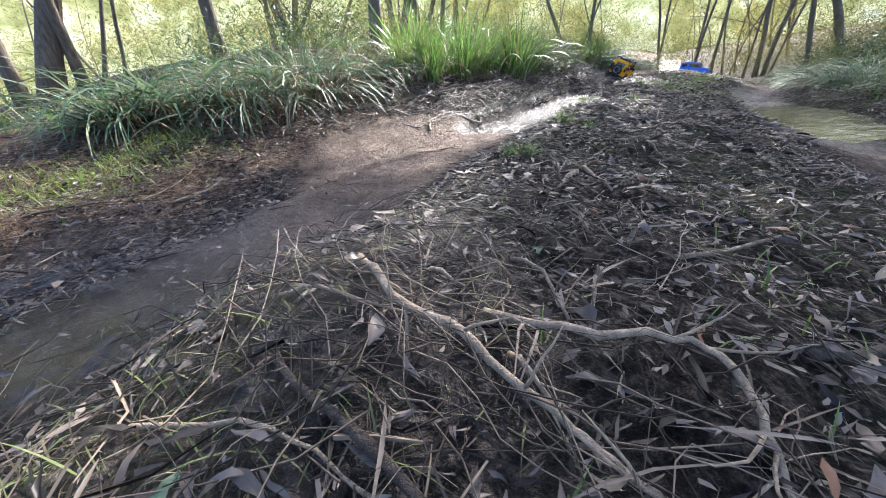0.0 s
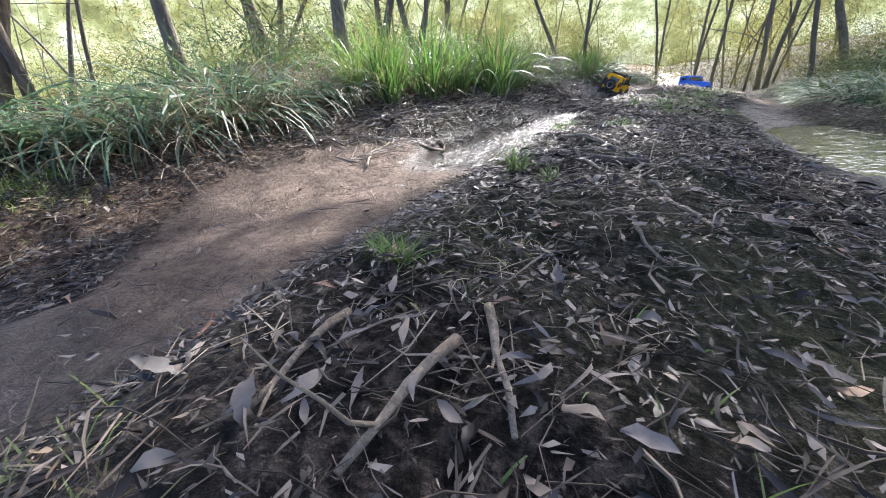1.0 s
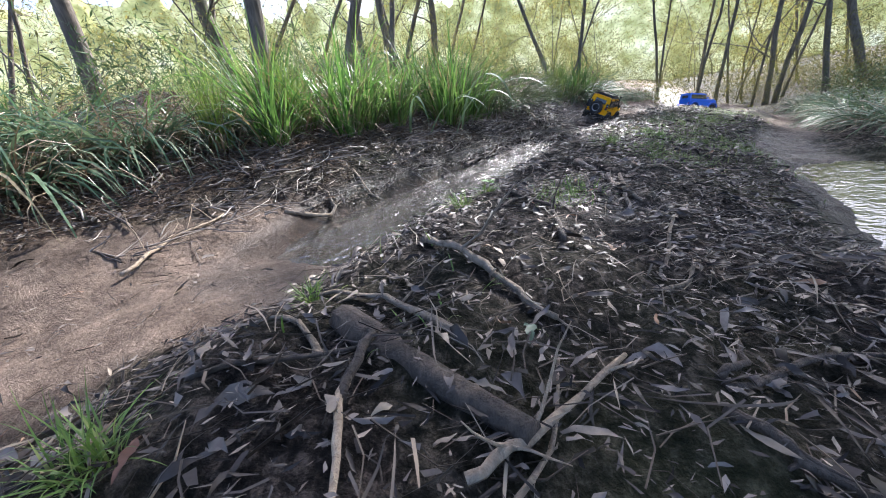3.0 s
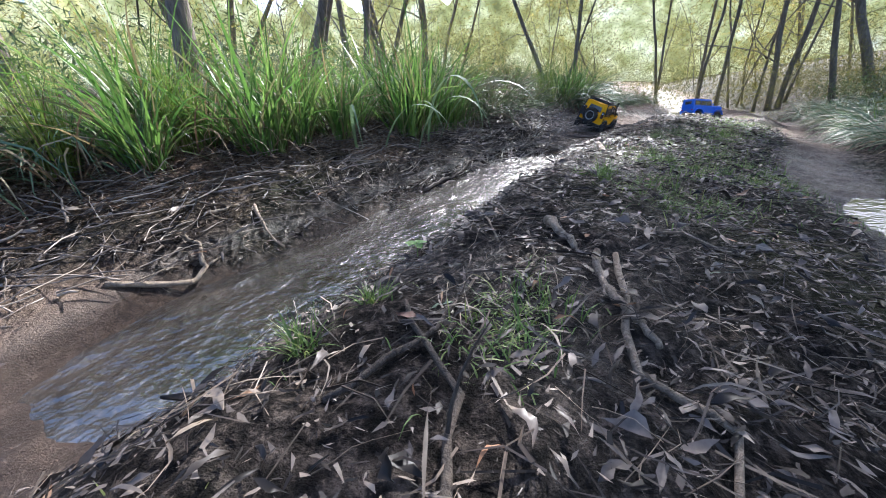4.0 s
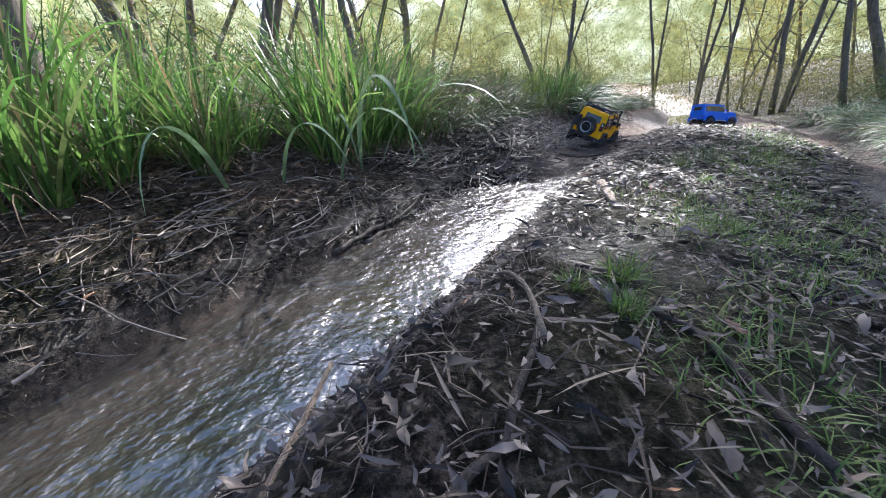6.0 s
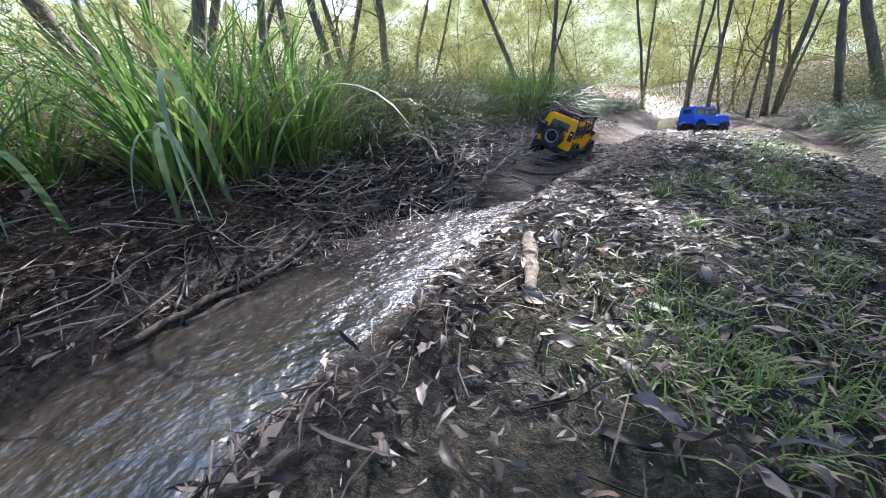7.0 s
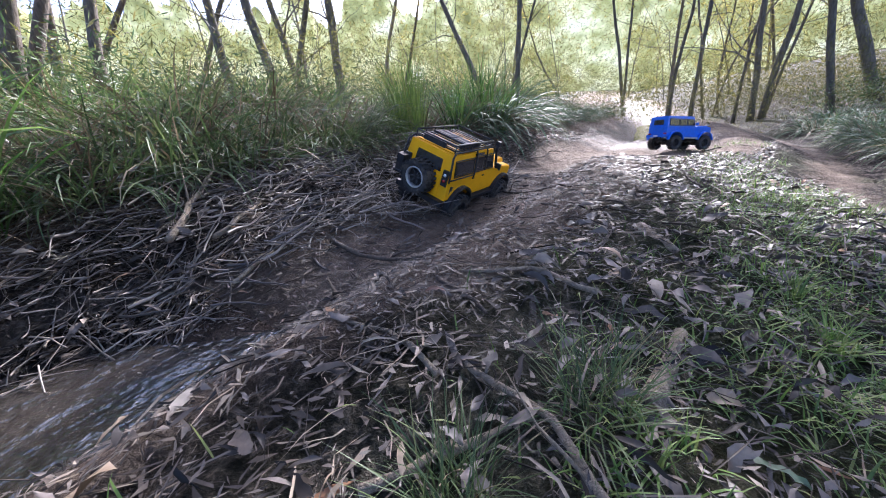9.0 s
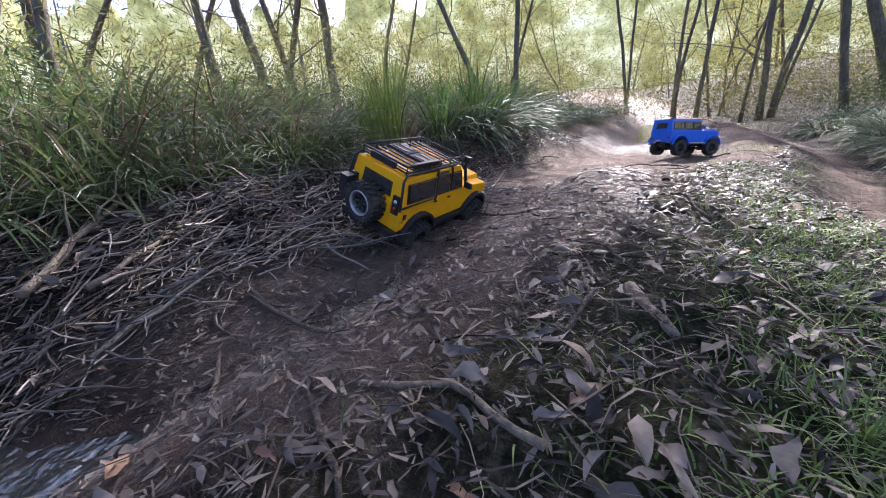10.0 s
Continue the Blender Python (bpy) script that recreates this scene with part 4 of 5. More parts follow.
def wheel_meshes():
    R, W = .059, .046
    prof = [(.036, -W * .42), (.046, -W * .5), (.054, -W * .47), (R - .003, -W * .36), (R - .002, 0), (R - .003, W * .36), (.054, W * .47), (.046, W * .5), (.036, W * .42)]
    pieces = [lathe(prof, 30)]
    for k in range(22):
        for side in (-1, 1):
            a = 2 * math.pi * (k + (.25 if side > 0 else -.25)) / 22
            v = []
            for rr in (R - .005, R + .002):
                for da, x in ((-.085, .002), (.06, .002), (.1, .024), (-.05, .024)):
                    v.append((side * x, rr * math.cos(a + da), rr * math.sin(a + da)))
            pieces.append((v, [(0, 1, 2, 3), (7, 6, 5, 4), (0, 4, 5, 1), (1, 5, 6, 2), (2, 6, 7, 3), (3, 7, 4, 0)]))
    tyre = join(pieces)
    ring = lathe([(.031, .016), (.0325, .0215), (.036, .0215), (.0375, .017), (.0375, -.017), (.036, -.0215), (.0325, -.0215), (.031, -.016), (.031, .016)], 30)
    spokes = [lathe([(.0001, .008), (.010, .010), (.012, .004), (.031, .004), (.0312, -.006), (.0001, -.006)], 24)]
    for k in range(6):
        a = 2 * math.pi * k / 6
        c, s_ = math.cos(a), math.sin(a)
        spokes.append(tube([(.008, .008 * c, .008 * s_), (.014, .027 * c, .027 * s_)], [.0045, .0035], 5))
    return tyre, ring, join(spokes)


TYRE, RING, SPOKES = wheel_meshes()
WHEEL_DATA = {}


def wheel(name, m, parent, ring_mat):
    """A wheel with tyre, bead ring and rim; all wheels share their meshes."""
    root = new(name)
    root.parent, root.matrix_basis = parent, m
    root.empty_display_size = .03
    for nm, (v, f), mat_ in (("tyre", TYRE, M_RUBBER), ("bead_ring", RING, ring_mat), ("rim", SPOKES, M_DARK)):
        key = (nm, mat_.name)
        if key in WHEEL_DATA:
            ob = new(nm, WHEEL_DATA[key])
            ob.parent = root
        else:
            ob = mesh_object(nm, v, f, mat_, root, smooth=nm != "tyre")
            WHEEL_DATA[key] = ob.data
    return root


def arch(yc, zc, r, a0, a1, n=9):
    return [(yc + r * math.cos(radians(a)), zc + r * math.sin(radians(a))) for a in np.linspace(a0, a1, n)]


def flare(name, yc, zc, r, side, mat_, root, wide=.022):
    """A wheel-arch strip standing out from the body side."""
    outer, inner = arch(yc, zc, r + .009, 8, 172, 11), arch(yc, zc, r, 172, 8, 11)
    x0 = side * .094
    bm = prism(outer + inner, min(x0, x0 + side * wide), max(x0, x0 + side * wide), .002)
    return part(name, bm, mat_, root)


def running_gear(root, ring_mat, steer=0):
    part("chassis", slab(-.04, .04, -.235, .22, .07, .095, .004), M_BLACK, root)
    for y in (-.162, .162):
        rod("axle", [(-.1, y, .059), (.1, y, .059)], .009, M_BLACK, root)
        part("differential", slab(-.002, .036, y - .022, y + .022, .04, .08, .008), M_BLACK, root)
        for side in (-1, 1):
            rod("shock_absorber", [(side * .062, y - .01, .062), (side * .055, y - .005, .125)], .008, M_STEEL, root)
    for side in (-1, 1):
        for y in (-.162, .162):
            turn = steer if y > 0 else 0
            wheel("wheel", pose(side * .102, y, .059, 0, 0, turn + (0 if side > 0 else 180)), root, ring_mat)


def window(name, y0, y1, z0, z1, side, root, slant=0.0, half=.1005, rake=.15, label=""):
    """Side window lying on the leaning cab side; a black rubber frame runs round it."""
    def x(z):
        return side * (half - (z - .182) * rake)
    glass = [(x(z0), y0, z0), (x(z0), y1, z0), (x(z1), y1 - slant, z1), (x(z1), y0, z1)]
    off = Vector((side * .0016, 0, 0))
    g = part(name, sheet([Vector(p) + off for p in glass], .003), M_GLASS, root, label)
    o = .004
    edge = [(x(z0 - o), y0 - o, z0 - o), (x(z0 - o), y1 + o, z0 - o), (x(z1 + o), y1 - slant + o, z1 + o), (x(z1 + o), y0 - o, z1 + o)]
    edge = [Vector(p) + off * .8 for p in edge]
    v, f = join([tube([edge[k], edge[(k + 1) % 4]], [.0022, .0022], 5) for k in range(4)])
    mesh_object("window_seal", v, f, M_BLACK, g)
    return g


def yellow_truck(m):
    root = empty("model_truck", m)
    running_gear(root, M_DARK)
    low = [(-.255, .105), (-.255, .184), (.058, .184), (.075, .188), (.222, .174), (.228, .165), (.228, .122)]
    low += arch(.162, .068, .072, 40, 150, 9) + [(.085, .098), (-.085, .098)] + arch(-.162, .068, .072, 30, 148, 9)
    part("body", prism(low, -.1, .1, .005), M_YELLOW, root, "glossy yellow body shell with mud spots", smooth=False)
    part("cab", slab(-.1, .1, -.254, .056, .182, .262, .011, (.012, .012, .006, .03)), M_YELLOW, root)
    part("roof_panel", slab(-.074, .074, -.232, .012, .260, .2655, .002), M_YELLOW, root)
    part("bonnet", slab(-.062, .062, .068, .222, .176, .191, .006, (.006, .006, 0, .004)), M_YELLOW, root)
    part("interior", slab(-.08, .08, -.2, .03, .184, .205, .004), M_SEAT, root)
    for side in (-1, 1):
        window("rear_side_window", -.226, -.112, .194, .240, side, root)
        window("rear_door_window", -.092, -.036, .194, .242, side, root)
        window("front_door_window", -.018, .042, .194, .242, side, root, .016)
        part("alpine_window", sheet([(side * .0925, -.105, .250), (side * .0925, -.045, .250), (side * .0895, -.045, .2575), (side * .0895, -.105, .2575)], .003), M_GLASS, root)
        for y in (-.162, .162):
            flare("wheel_arch", y, .068, .073, side, M_BLACK, root)
        part("rock_slider", slab(side * .104 - .009, side * .104 + .009, -.088, .088, .082, .094, .003), M_BLACK, root)
        part("door_handle", slab(side * .1015 - .002, side * .1015 + .002, -.1, -.088, .166, .171, .001), M_BLACK, root)
        part("door_handle", slab(side * .1015 - .002, side * .1015 + .002, -.026, -.014, .166, .171, .001), M_BLACK, root)
        part("fuel_cap" if side > 0 else "side_vent", slab(side * .1015 - .002, side * .1015 + .002, -.238, -.228, .142, .158, .001), M_BLACK, root)
        part("tail_lamp_panel", slab(side * .082 - .011, side * .082 + .011, -.2615, -.254, .158, .212, .004), M_BLACK, root)
        for z, mt in ((.176, M_RED), (.196, M_LAMP)):
            v, f = tube([(side * .082, -.2605, z), (side * .082, -.2645, z)], [.0062, .005], 12)
            mesh_object("tail_lamp", v, f, mt, root, smooth=True)
        part("wing_mirror", slab(side * .118 - .012, side * .118 + .012, .048, .056, .192, .212, .003), M_BLACK, root)
        v, f = tube([(side * .072, .226, .150), (side * .072, .2325, .150)], [.014, .012], 16)
        mesh_object("headlamp", v, f, M_LAMP, root, smooth=True)
        # outer cage of black bars
        rod("cage_bar", [(side * .103, -.262, .176), (side * .103, -.262, .190), (side * .094, -.258, .258), (side * .088, -.24, .271),
                         (side * .088, .02, .271), (side * .094, .05, .245), (side * .1, .078, .196), (side * .098, .085, .178)], .0036, M_BLACK, root)
        rod("cage_bar", [(side * .086, -.1, .271), (side * .094, -.1, .258), (side * .1045, -.102, .19), (side * .1045, -.102, .176)], .0034, M_BLACK, root)
        rod("cage_bar", [(side * .086, -.028, .271), (side * .0935, -.028, .262), (side * .1, -.028, .236)], .003, M_BLACK, root)
        rod("waist_bar", [(side * .1045, -.256, .184), (side * .1045, -.102, .184)], .0026, M_BLACK, root)
    part("windscreen", sheet([(-.085, .0555, .192), (.085, .0555, .192), (.078, .0345, .248), (-.078, .0345, .248)], .004), M_GLASS, root)
    part("rear_window", sheet([(-.055, -.2545, .198), (.055, -.2545, .198), (.052, -.2512, .240), (-.052, -.2512, .240)], .004), M_GLASS, root)
    part("rear_door_panel", slab(-.064, .064, -.2575, -.253, .112, .188, .003), M_YELLOW, root)
    part("rear_bumper", slab(-.1, .1, -.276, -.254, .088, .106, .004), M_BLACK, root)
    part("front_bumper", slab(-.098, .098, .232, .256, .092, .122, .006), M_BLACK, root)
    part("winch", slab(-.03, .03, .24, .268, .12, .14, .005), M_STEEL, root)
    part("grille", slab(-.05, .05, .226, .232, .128, .17, .003), M_BLACK, root)
    spare = wheel("spare_wheel", pose(-.008, -.284, .158, 0, 0, -90), root, M_STEEL)
    spare["label"] = "black spare tyre with a silver bead ring"
    part("spare_carrier", slab(-.03, .014, -.268, -.255, .14, .176, .003), M_BLACK, root)
    part("jerry_can", slab(-.104, -.076, -.292, -.262, .150, .206, .006), M_BLACK, root)
    part("can_bracket", slab(-.108, -.07, -.296, -.256, .142, .15, .002), M_BLACK, root)
    rod("snorkel", [(.104, .11, .172), (.106, .1, .186), (.102, .064, .2), (.096, .04, .262), (.096, .04, .28)], .0055, M_BLACK, root)
    part("snorkel_head", slab(.088, .104, .034, .052, .276, .292, .004), M_BLACK, root)
    rack = new("roof_rack")
    rack.parent = root
    rack["label"] = "black open roof rack with grey tread plates"
    for z, r in ((.275, .0026), (.292, .003)):
        loop = [(-.082, -.238, z), (.082, -.238, z), (.082, .016, z), (-.082, .016, z), (-.082, -.238, z)]
        for k in range(4):
            rod("rack_rail", [loop[k], loop[k + 1]], r, M_BLACK, rack)
    for y in np.linspace(-.222, .002, 11):
        part("rack_slat", slab(-.081, .081, y - .0035, y + .0035, .2745, .2775), M_BLACK, rack)
    for y in np.linspace(-.238, .016, 6):
        for side in (-1, 1):
            rod("rack_post", [(side * .082, y, .268), (side * .082, y, .292)], .0022, M_BLACK, rack)
    part("rack_light_bar", slab(-.045, .045, -.247, -.238, .273, .291, .002), M_BLACK, rack)
    for x0, x1 in ((-.079, -.004), (.002, .079)):
        plate = part("tread_plate", slab(x0, x1, -.142, -.086, .2785, .2835, .002), M_GREY, rack)
        for y in (-.128, -.1):
            part("plate_slot", slab(x0 + .012, x1 - .012, y - .005, y + .005, .2838, .2852, .0005), M_BLACK, plate)
    part("side_pannier", slab(.066, .081, -.2, -.09, .2785, .29, .002), M_BLACK, rack)
    tagged(root, "yellow toy off-road truck with black roof rack, tilted in mud", "model truck")
    return root


def blue_truck(m):
    root = empty("model_truck", m)
    running_gear(root, M_DARK, -8)
    low = [(-.252, .115), (-.252, .192), (.06, .192), (.078, .196), (.222, .190), (.232, .182), (.234, .125)]
    low += arch(.162, .072, .074, 40, 150, 9) + [(.085, .104), (-.085, .104)] + arch(-.162, .072, .074, 30, 148, 9)
    part("body", prism(low, -.098, .098, .004), M_BLUE, root, "bright blue boxy body shell")
    part("cab", slab(-.097, .097, -.25, .056, .190, .274, .008, (.008, .008, .004, .022)), M_BLUE, root)
    part("roof_panel", slab(-.078, .078, -.235, .02, .272, .2775, .002), M_BLUE, root)
    part("bonnet", slab(-.07, .07, .07, .224, .188, .203, .006, (.004, .004, 0, .004)), M_BLUE, root)
    for side in (-1, 1):
        for nm, y0, y1, sl in (("rear_side_window", -.225, -.135, 0), ("rear_door_window", -.12, -.05, 0), ("front_door_window", -.034, .040, .014)):
            window(nm, y0, y1, .203, .25, side, root, sl, .0985, .1)
        for y in (-.162, .162):
            flare("wheel_arch", y, .072, .075, side, M_BLUE, root, .028)
        part("side_step", slab(side * .108 - .008, side * .108 + .008, -.082, .082, .092, .103, .003), M_STEEL, root)
        part("tail_lamp", slab(side * .082 - .012, side * .082 + .012, -.258, -.251, .128, .139, .002), M_RED, root)
        part("indicator", slab(side * .08 - .011, side * .08 + .011, .19, .21, .203, .211, .003), M_LAMP, root)
        part("wing_mirror", slab(side * .113 - .011, side * .113 + .011, .045, .054, .205, .224, .004), M_BLUE, root)
        v, f = tube([(side * .068, .232, .158), (side * .068, .2385, .158)], [.015, .013], 16)
        mesh_object("headlamp", v, f, M_LAMP, root, smooth=True)
    part("windscreen", sheet([(-.082, .0555, .2), (.082, .0555, .2), (.077, .0375, .258), (-.077, .0375, .258)], .004), M_GLASS, root)
    part("rear_window", sheet([(-.05, -.251, .208), (.05, -.251, .208), (.049, -.2485, .248), (-.049, -.2485, .248)], .005), M_GLASS, root)
    part("rear_door_panel", slab(-.07, .07, -.2565, -.251, .14, .2, .002), M_BLUE, root)
    part("rear_bumper", slab(-.1, .1, -.268, -.25, .105, .128, .004), M_BLUE, root)
    part("number_plate", slab(-.022, .022, -.2705, -.268, .111, .121, .001), M_LAMP, root)
    part("front_bumper", slab(-.1, .1, .234, .258, .105, .135, .006), M_BLUE, root)
    part("grille", slab(-.05, .05, .233, .239, .145, .18, .003), M_BLACK, root)
    tagged(root, "bright blue boxy toy off-road wagon on big black tyres", "model truck")
    return root


yellow_truck(pose(4.17, 6.80, .010, -3, 26, -30) @ Matrix.Scale(1.03, 4))
blue_truck(pose(6.0, 8.72, ground_z(6.0, 8.72) + .010, -9, -2, -68) @ Matrix.Scale(.97, 4))

# ---- fallen wood ----
def stick(name, label, radius, pts, mat_, lift=0.0, seed=0, twigs=0):
    """A crooked fallen stick that lies on the ground along the given line."""
    rng = np.random.default_rng(500 + seed)
    fine = []
    for k in range(len(pts) - 1):
        for q in range(4):
            fine.append(Vector(pts[k]).lerp(Vector(pts[k + 1]), q / 4))
    fine.append(Vector(pts[-1]))
    n = len(fine)
    line = []
    for k, p in enumerate(fine):
        x, y = p.x + rng.normal(0, radius * .35), p.y + rng.normal(0, radius * .35)
        up = lift * math.sin(math.pi * (k / (n - 1)) ** .7)
        line.append(Vector((x, y, ground_z(x, y) + radius * .55 + up)))
    if name == "log":
        for k in range(n):
            line[k] = line[0].lerp(line[-1], k / (n - 1)) + Vector((rng.normal(0, radius * .06), rng.normal(0, radius * .06), 0))
    zs = [p.z for p in line]
    for k in range(n):
        line[k].z = max(zs[k], sum(zs[max(0, k - 2):k + 3]) / len(zs[max(0, k - 2):k + 3]))
    rad = [radius * (1 - .45 * k / (n - 1)) * (1 + rng.normal(0, .1)) for k in range(n)]
    root = line[0].copy()
    v, f = tube([p - root for p in line], rad, 8)
    ob = mesh_object(name, v, f, mat_, smooth=True)
    ob.matrix_basis = Matrix.Translation(root)
    for _ in range(twigs):
        k = int(rng.integers(1, n - 1))
        d = (line[k] - line[k - 1]).normalized() + Vector(rng.normal(0, .6, 3)) + Vector((0, 0, .25))
        tw = wander(line[k] - root, d, radius * rng.uniform(9, 22), 4, .25, rng)
        v, f = tube(tw, [radius * .4, radius * .32, radius * .25, radius * .18, radius * .08], 5)
        mesh_object("twig", v, f, mat_, ob, smooth=True)
    return tagged(ob, label, "log" if name == "log" else "branch" if name == "branch" else "stick", "" if name != "stick" else "fallen sticks")


PALE, GREY, WET = "pale crooked fallen stick lying on leaf litter", "thin grey-brown stick lying on leaf litter", "dark wet fallen stick on the mud"
stick("branch", "long pale bare branch arching over twigs and litter", .0048, [(2.407, 1.404), (2.468, 1.317), (2.52, 1.298), (2.571, 1.263), (2.612, 1.23), (2.648, 1.208), (2.70, 1.18)], M_STICK_PALE, .035, 1, 6)
stick("branch", "brown forked branch lying over twigs", .0042, [(2.549, 1.354), (2.588, 1.322), (2.645, 1.30), (2.721, 1.31), (2.74, 1.272), (2.741, 1.232), (2.739, 1.20)], M_STICK_PALE, .03, 2, 7)
stick("branch", "thin bent branch half buried in litter", .0024, [(2.293, 1.20), (2.386, 1.199), (2.443, 1.194), (2.488, 1.174)], M_STICK_PALE, .012, 3, 4)
stick("stick", GREY, .0022, [(2.358, 1.308), (2.42, 1.313), (2.489, 1.322)], M_STICK_PALE, .025, 4, 3)
stick("stick", GREY, .003, [(2.48, 1.392), (2.528, 1.373)], M_STICK_PALE, .03, 5, 2)
stick("stick", GREY, .003, [(2.572, 1.297), (2.588, 1.268), (2.61, 1.243)], M_STICK_PALE, .03, 6, 3)
stick("stick", GREY, .003, [(2.579, 1.447), (2.613, 1.419), (2.631, 1.347)], M_STICK, .025, 7, 2)
stick("stick", GREY, .0025, [(2.672, 1.423), (2.644, 1.323)], M_STICK, .02, 71, 2)
stick("stick", PALE, .004, [(2.79, 1.51), (3.01, 1.65)], M_STICK, .004, 8)
stick("stick", WET, .009, [(2.842, 1.349), (2.959, 1.40)], M_STICK_DARK, 0, 9)
stick("stick", GREY, .006, [(2.73, 1.86), (2.67, 1.72)], M_STICK, .012, 10, 2)
stick("stick", GREY, .005, [(2.76, 1.93), (2.78, 1.77)], M_STICK, .01, 11, 1)
stick("stick", GREY, .005, [(2.61, 1.89), (2.58, 1.75)], M_STICK, .01, 12, 1)
stick("stick", PALE, .006, [(3.137, 2.43), (3.164, 2.325), (3.168, 2.225)], M_STICK_PALE, .004, 13)
stick("stick", GREY, .004, [(3.02, 2.282), (2.986, 2.151), (2.995, 2.121), (3.018, 2.085)], M_STICK, .004, 14, 2)
stick("stick", PALE, .006, [(3.53, 3.67), (3.47, 3.36), (3.54, 3.29), (3.44, 3.06)], M_STICK, .004, 15)
stick("stick", "dark crooked stick with pale bark at one end", .0085, [(3.0, 3.08), (3.09, 3.0), (3.16, 2.94), (3.23, 2.86)], M_STICK, .006, 16, 2)
stick("log", "short weathered dark log sunk in leaf litter", .022, [(2.94, 2.83), (3.18, 2.66)], M_STICK_DARK, 0, 17)
stick("stick", PALE, .006, [(3.132, 2.624), (3.176, 2.66), (3.30, 2.815)], M_STICK_PALE, .012, 18, 4)
stick("stick", WET, .007, [(3.374, 2.743), (3.417, 2.70), (3.50, 2.667)], M_STICK_DARK, .006, 19, 2)
stick("stick", WET, .005, [(3.392, 2.777), (3.56, 2.88), (3.666, 2.894)], M_STICK_DARK, .006, 20, 2)
stick("stick", PALE, .005, [(3.001, 2.699), (3.022, 2.629), (3.043, 2.577)], M_STICK_PALE, .012, 21)
stick("stick", PALE, .007, [(3.133, 2.499), (3.142, 2.475), (3.15, 2.43)], M_STICK, .006, 22)
stick("stick", WET, .008, [(3.30, 2.57), (3.28, 2.46)], M_STICK_DARK, 0, 23)
stick("stick", PALE, .006, [(2.18, 3.116), (2.145, 3.319), (2.186, 3.506)], M_STICK_PALE, .008, 24, 4)
stick("stick", "short flat piece of pale split wood on the litter", .011, [(3.422, 3.811), (3.433, 3.751), (3.449, 3.703), (3.461, 3.679)], M_STICK, .004, 26)
stick("branch", "long curved grey-brown branch lying on the litter", .0075, [(3.492, 3.669), (3.481, 3.595), (3.479, 3.519), (3.493, 3.469), (3.507, 3.445), (3.515, 3.41)], M_STICK, .004, 72)
stick("stick", GREY, .004, [(3.60, 3.80), (3.72, 3.76), (3.80, 3.74)], M_STICK, .004, 73)
stick("stick", "crooked grey stick half sunk in the mud", .009, [(2.313, 3.662), (2.422, 3.784), (2.429, 3.847), (2.379, 3.897), (2.343, 3.891)], M_STICK, .006, 27, 3)
stick("stick", WET, .006, [(2.412, 4.154), (2.482, 4.082), (2.549, 4.06)], M_STICK, .01, 28, 3)
stick("stick", GREY, .004, [(3.20, 4.20), (3.31, 3.71)], M_STICK, .01, 29)
stick("stick", WET, .006, [(3.72, 3.75), (3.91, 3.80)], M_STICK_DARK, .004, 30)
stick("log", "short pale barked log along the puddle edge", .017, [(3.825, 5.02), (3.796, 4.908), (3.779, 4.80)], M_STICK, 0, 31)
stick("branch", "long dark wet branch along the edge of the puddle", .009, [(2.889, 4.864), (2.966, 5.055), (3.066, 5.327), (3.114, 5.618), (3.117, 5.80)], M_STICK_DARK, .008, 32, 5)
stick("stick", WET, .011, [(2.96, 4.98), (3.03, 5.16), (3.12, 5.30)], M_STICK_DARK, .006, 33, 2)
stick("stick", PALE, .008, [(3.56, 6.15), (3.59, 6.36)], M_STICK, .008, 34)
stick("stick", PALE, .009, [(3.72, 6.16), (3.68, 6.02)], M_STICK, .008, 35)
stick("stick", GREY, .005, [(4.26, 5.53), (4.35, 5.58)], M_STICK, .004, 36)
stick("log", "stubby grey-brown piece of dead wood in the litter", .015, [(4.47, 5.60), (4.57, 5.73)], M_STICK, 0, 37)
stick("stick", GREY, .006, [(4.19, 5.49), (4.27, 5.54)], M_STICK, .004, 38)
stick("branch", "weathered grey branch lying across the debris mound", .010, [(3.48, 6.10), (3.40, 6.34), (3.30, 6.58)], M_STICK, .012, 39, 4)
stick("stick", WET, .007, [(3.84, 6.27), (4.00, 6.15), (4.22, 5.98)], M_STICK_DARK, .012, 40, 3)
stick("stick", WET, .005, [(4.23, 5.85), (4.31, 5.73)], M_STICK_DARK, .004, 41)
stick("log", "short split chunk of reddish dead wood", .014, [(4.685, 6.14), (4.70, 6.02)], M_STICK, 0, 42)
stick("stick", WET, .006, [(4.36, 6.92), (4.47, 6.83), (4.60, 6.71)], M_STICK_DARK, .006, 43, 3)


def more_sticks():
    rng = np.random.default_rng(77)
    k = 100
    while k < 190:
        s, r = rng.uniform(1.6, 10.5), rng.uniform(-1.0, 1.2)
        if -.34 < r < .26:
            continue
        a, ln = rng.normal(.2 if r > 0 else -.1, .8) + HEAD, rng.uniform(.1, .38)
        x, y = to_xy(s, r + float(centre(s)))
        dark = rng.uniform() < .6
        stick("stick", WET if dark else GREY, rng.uniform(.003, .0065), [(x, y), (x + .5 * ln * math.cos(a), y + .5 * ln * math.sin(a)),
              (x + ln * math.cos(a + .25), y + ln * math.sin(a + .25))], M_STICK_DARK if dark else M_STICK, rng.uniform(0, .015), k, int(rng.integers(0, 3)))
        k += 1


more_sticks()


M_DEBRIS = leafy("wet_twigs", [(0, (.03, .024, .02)), (.3, (.12, .096, .08)), (.75, (.27, .22, .18)), (1, (.40, .33, .26))], .4, 0, gloss=.5)


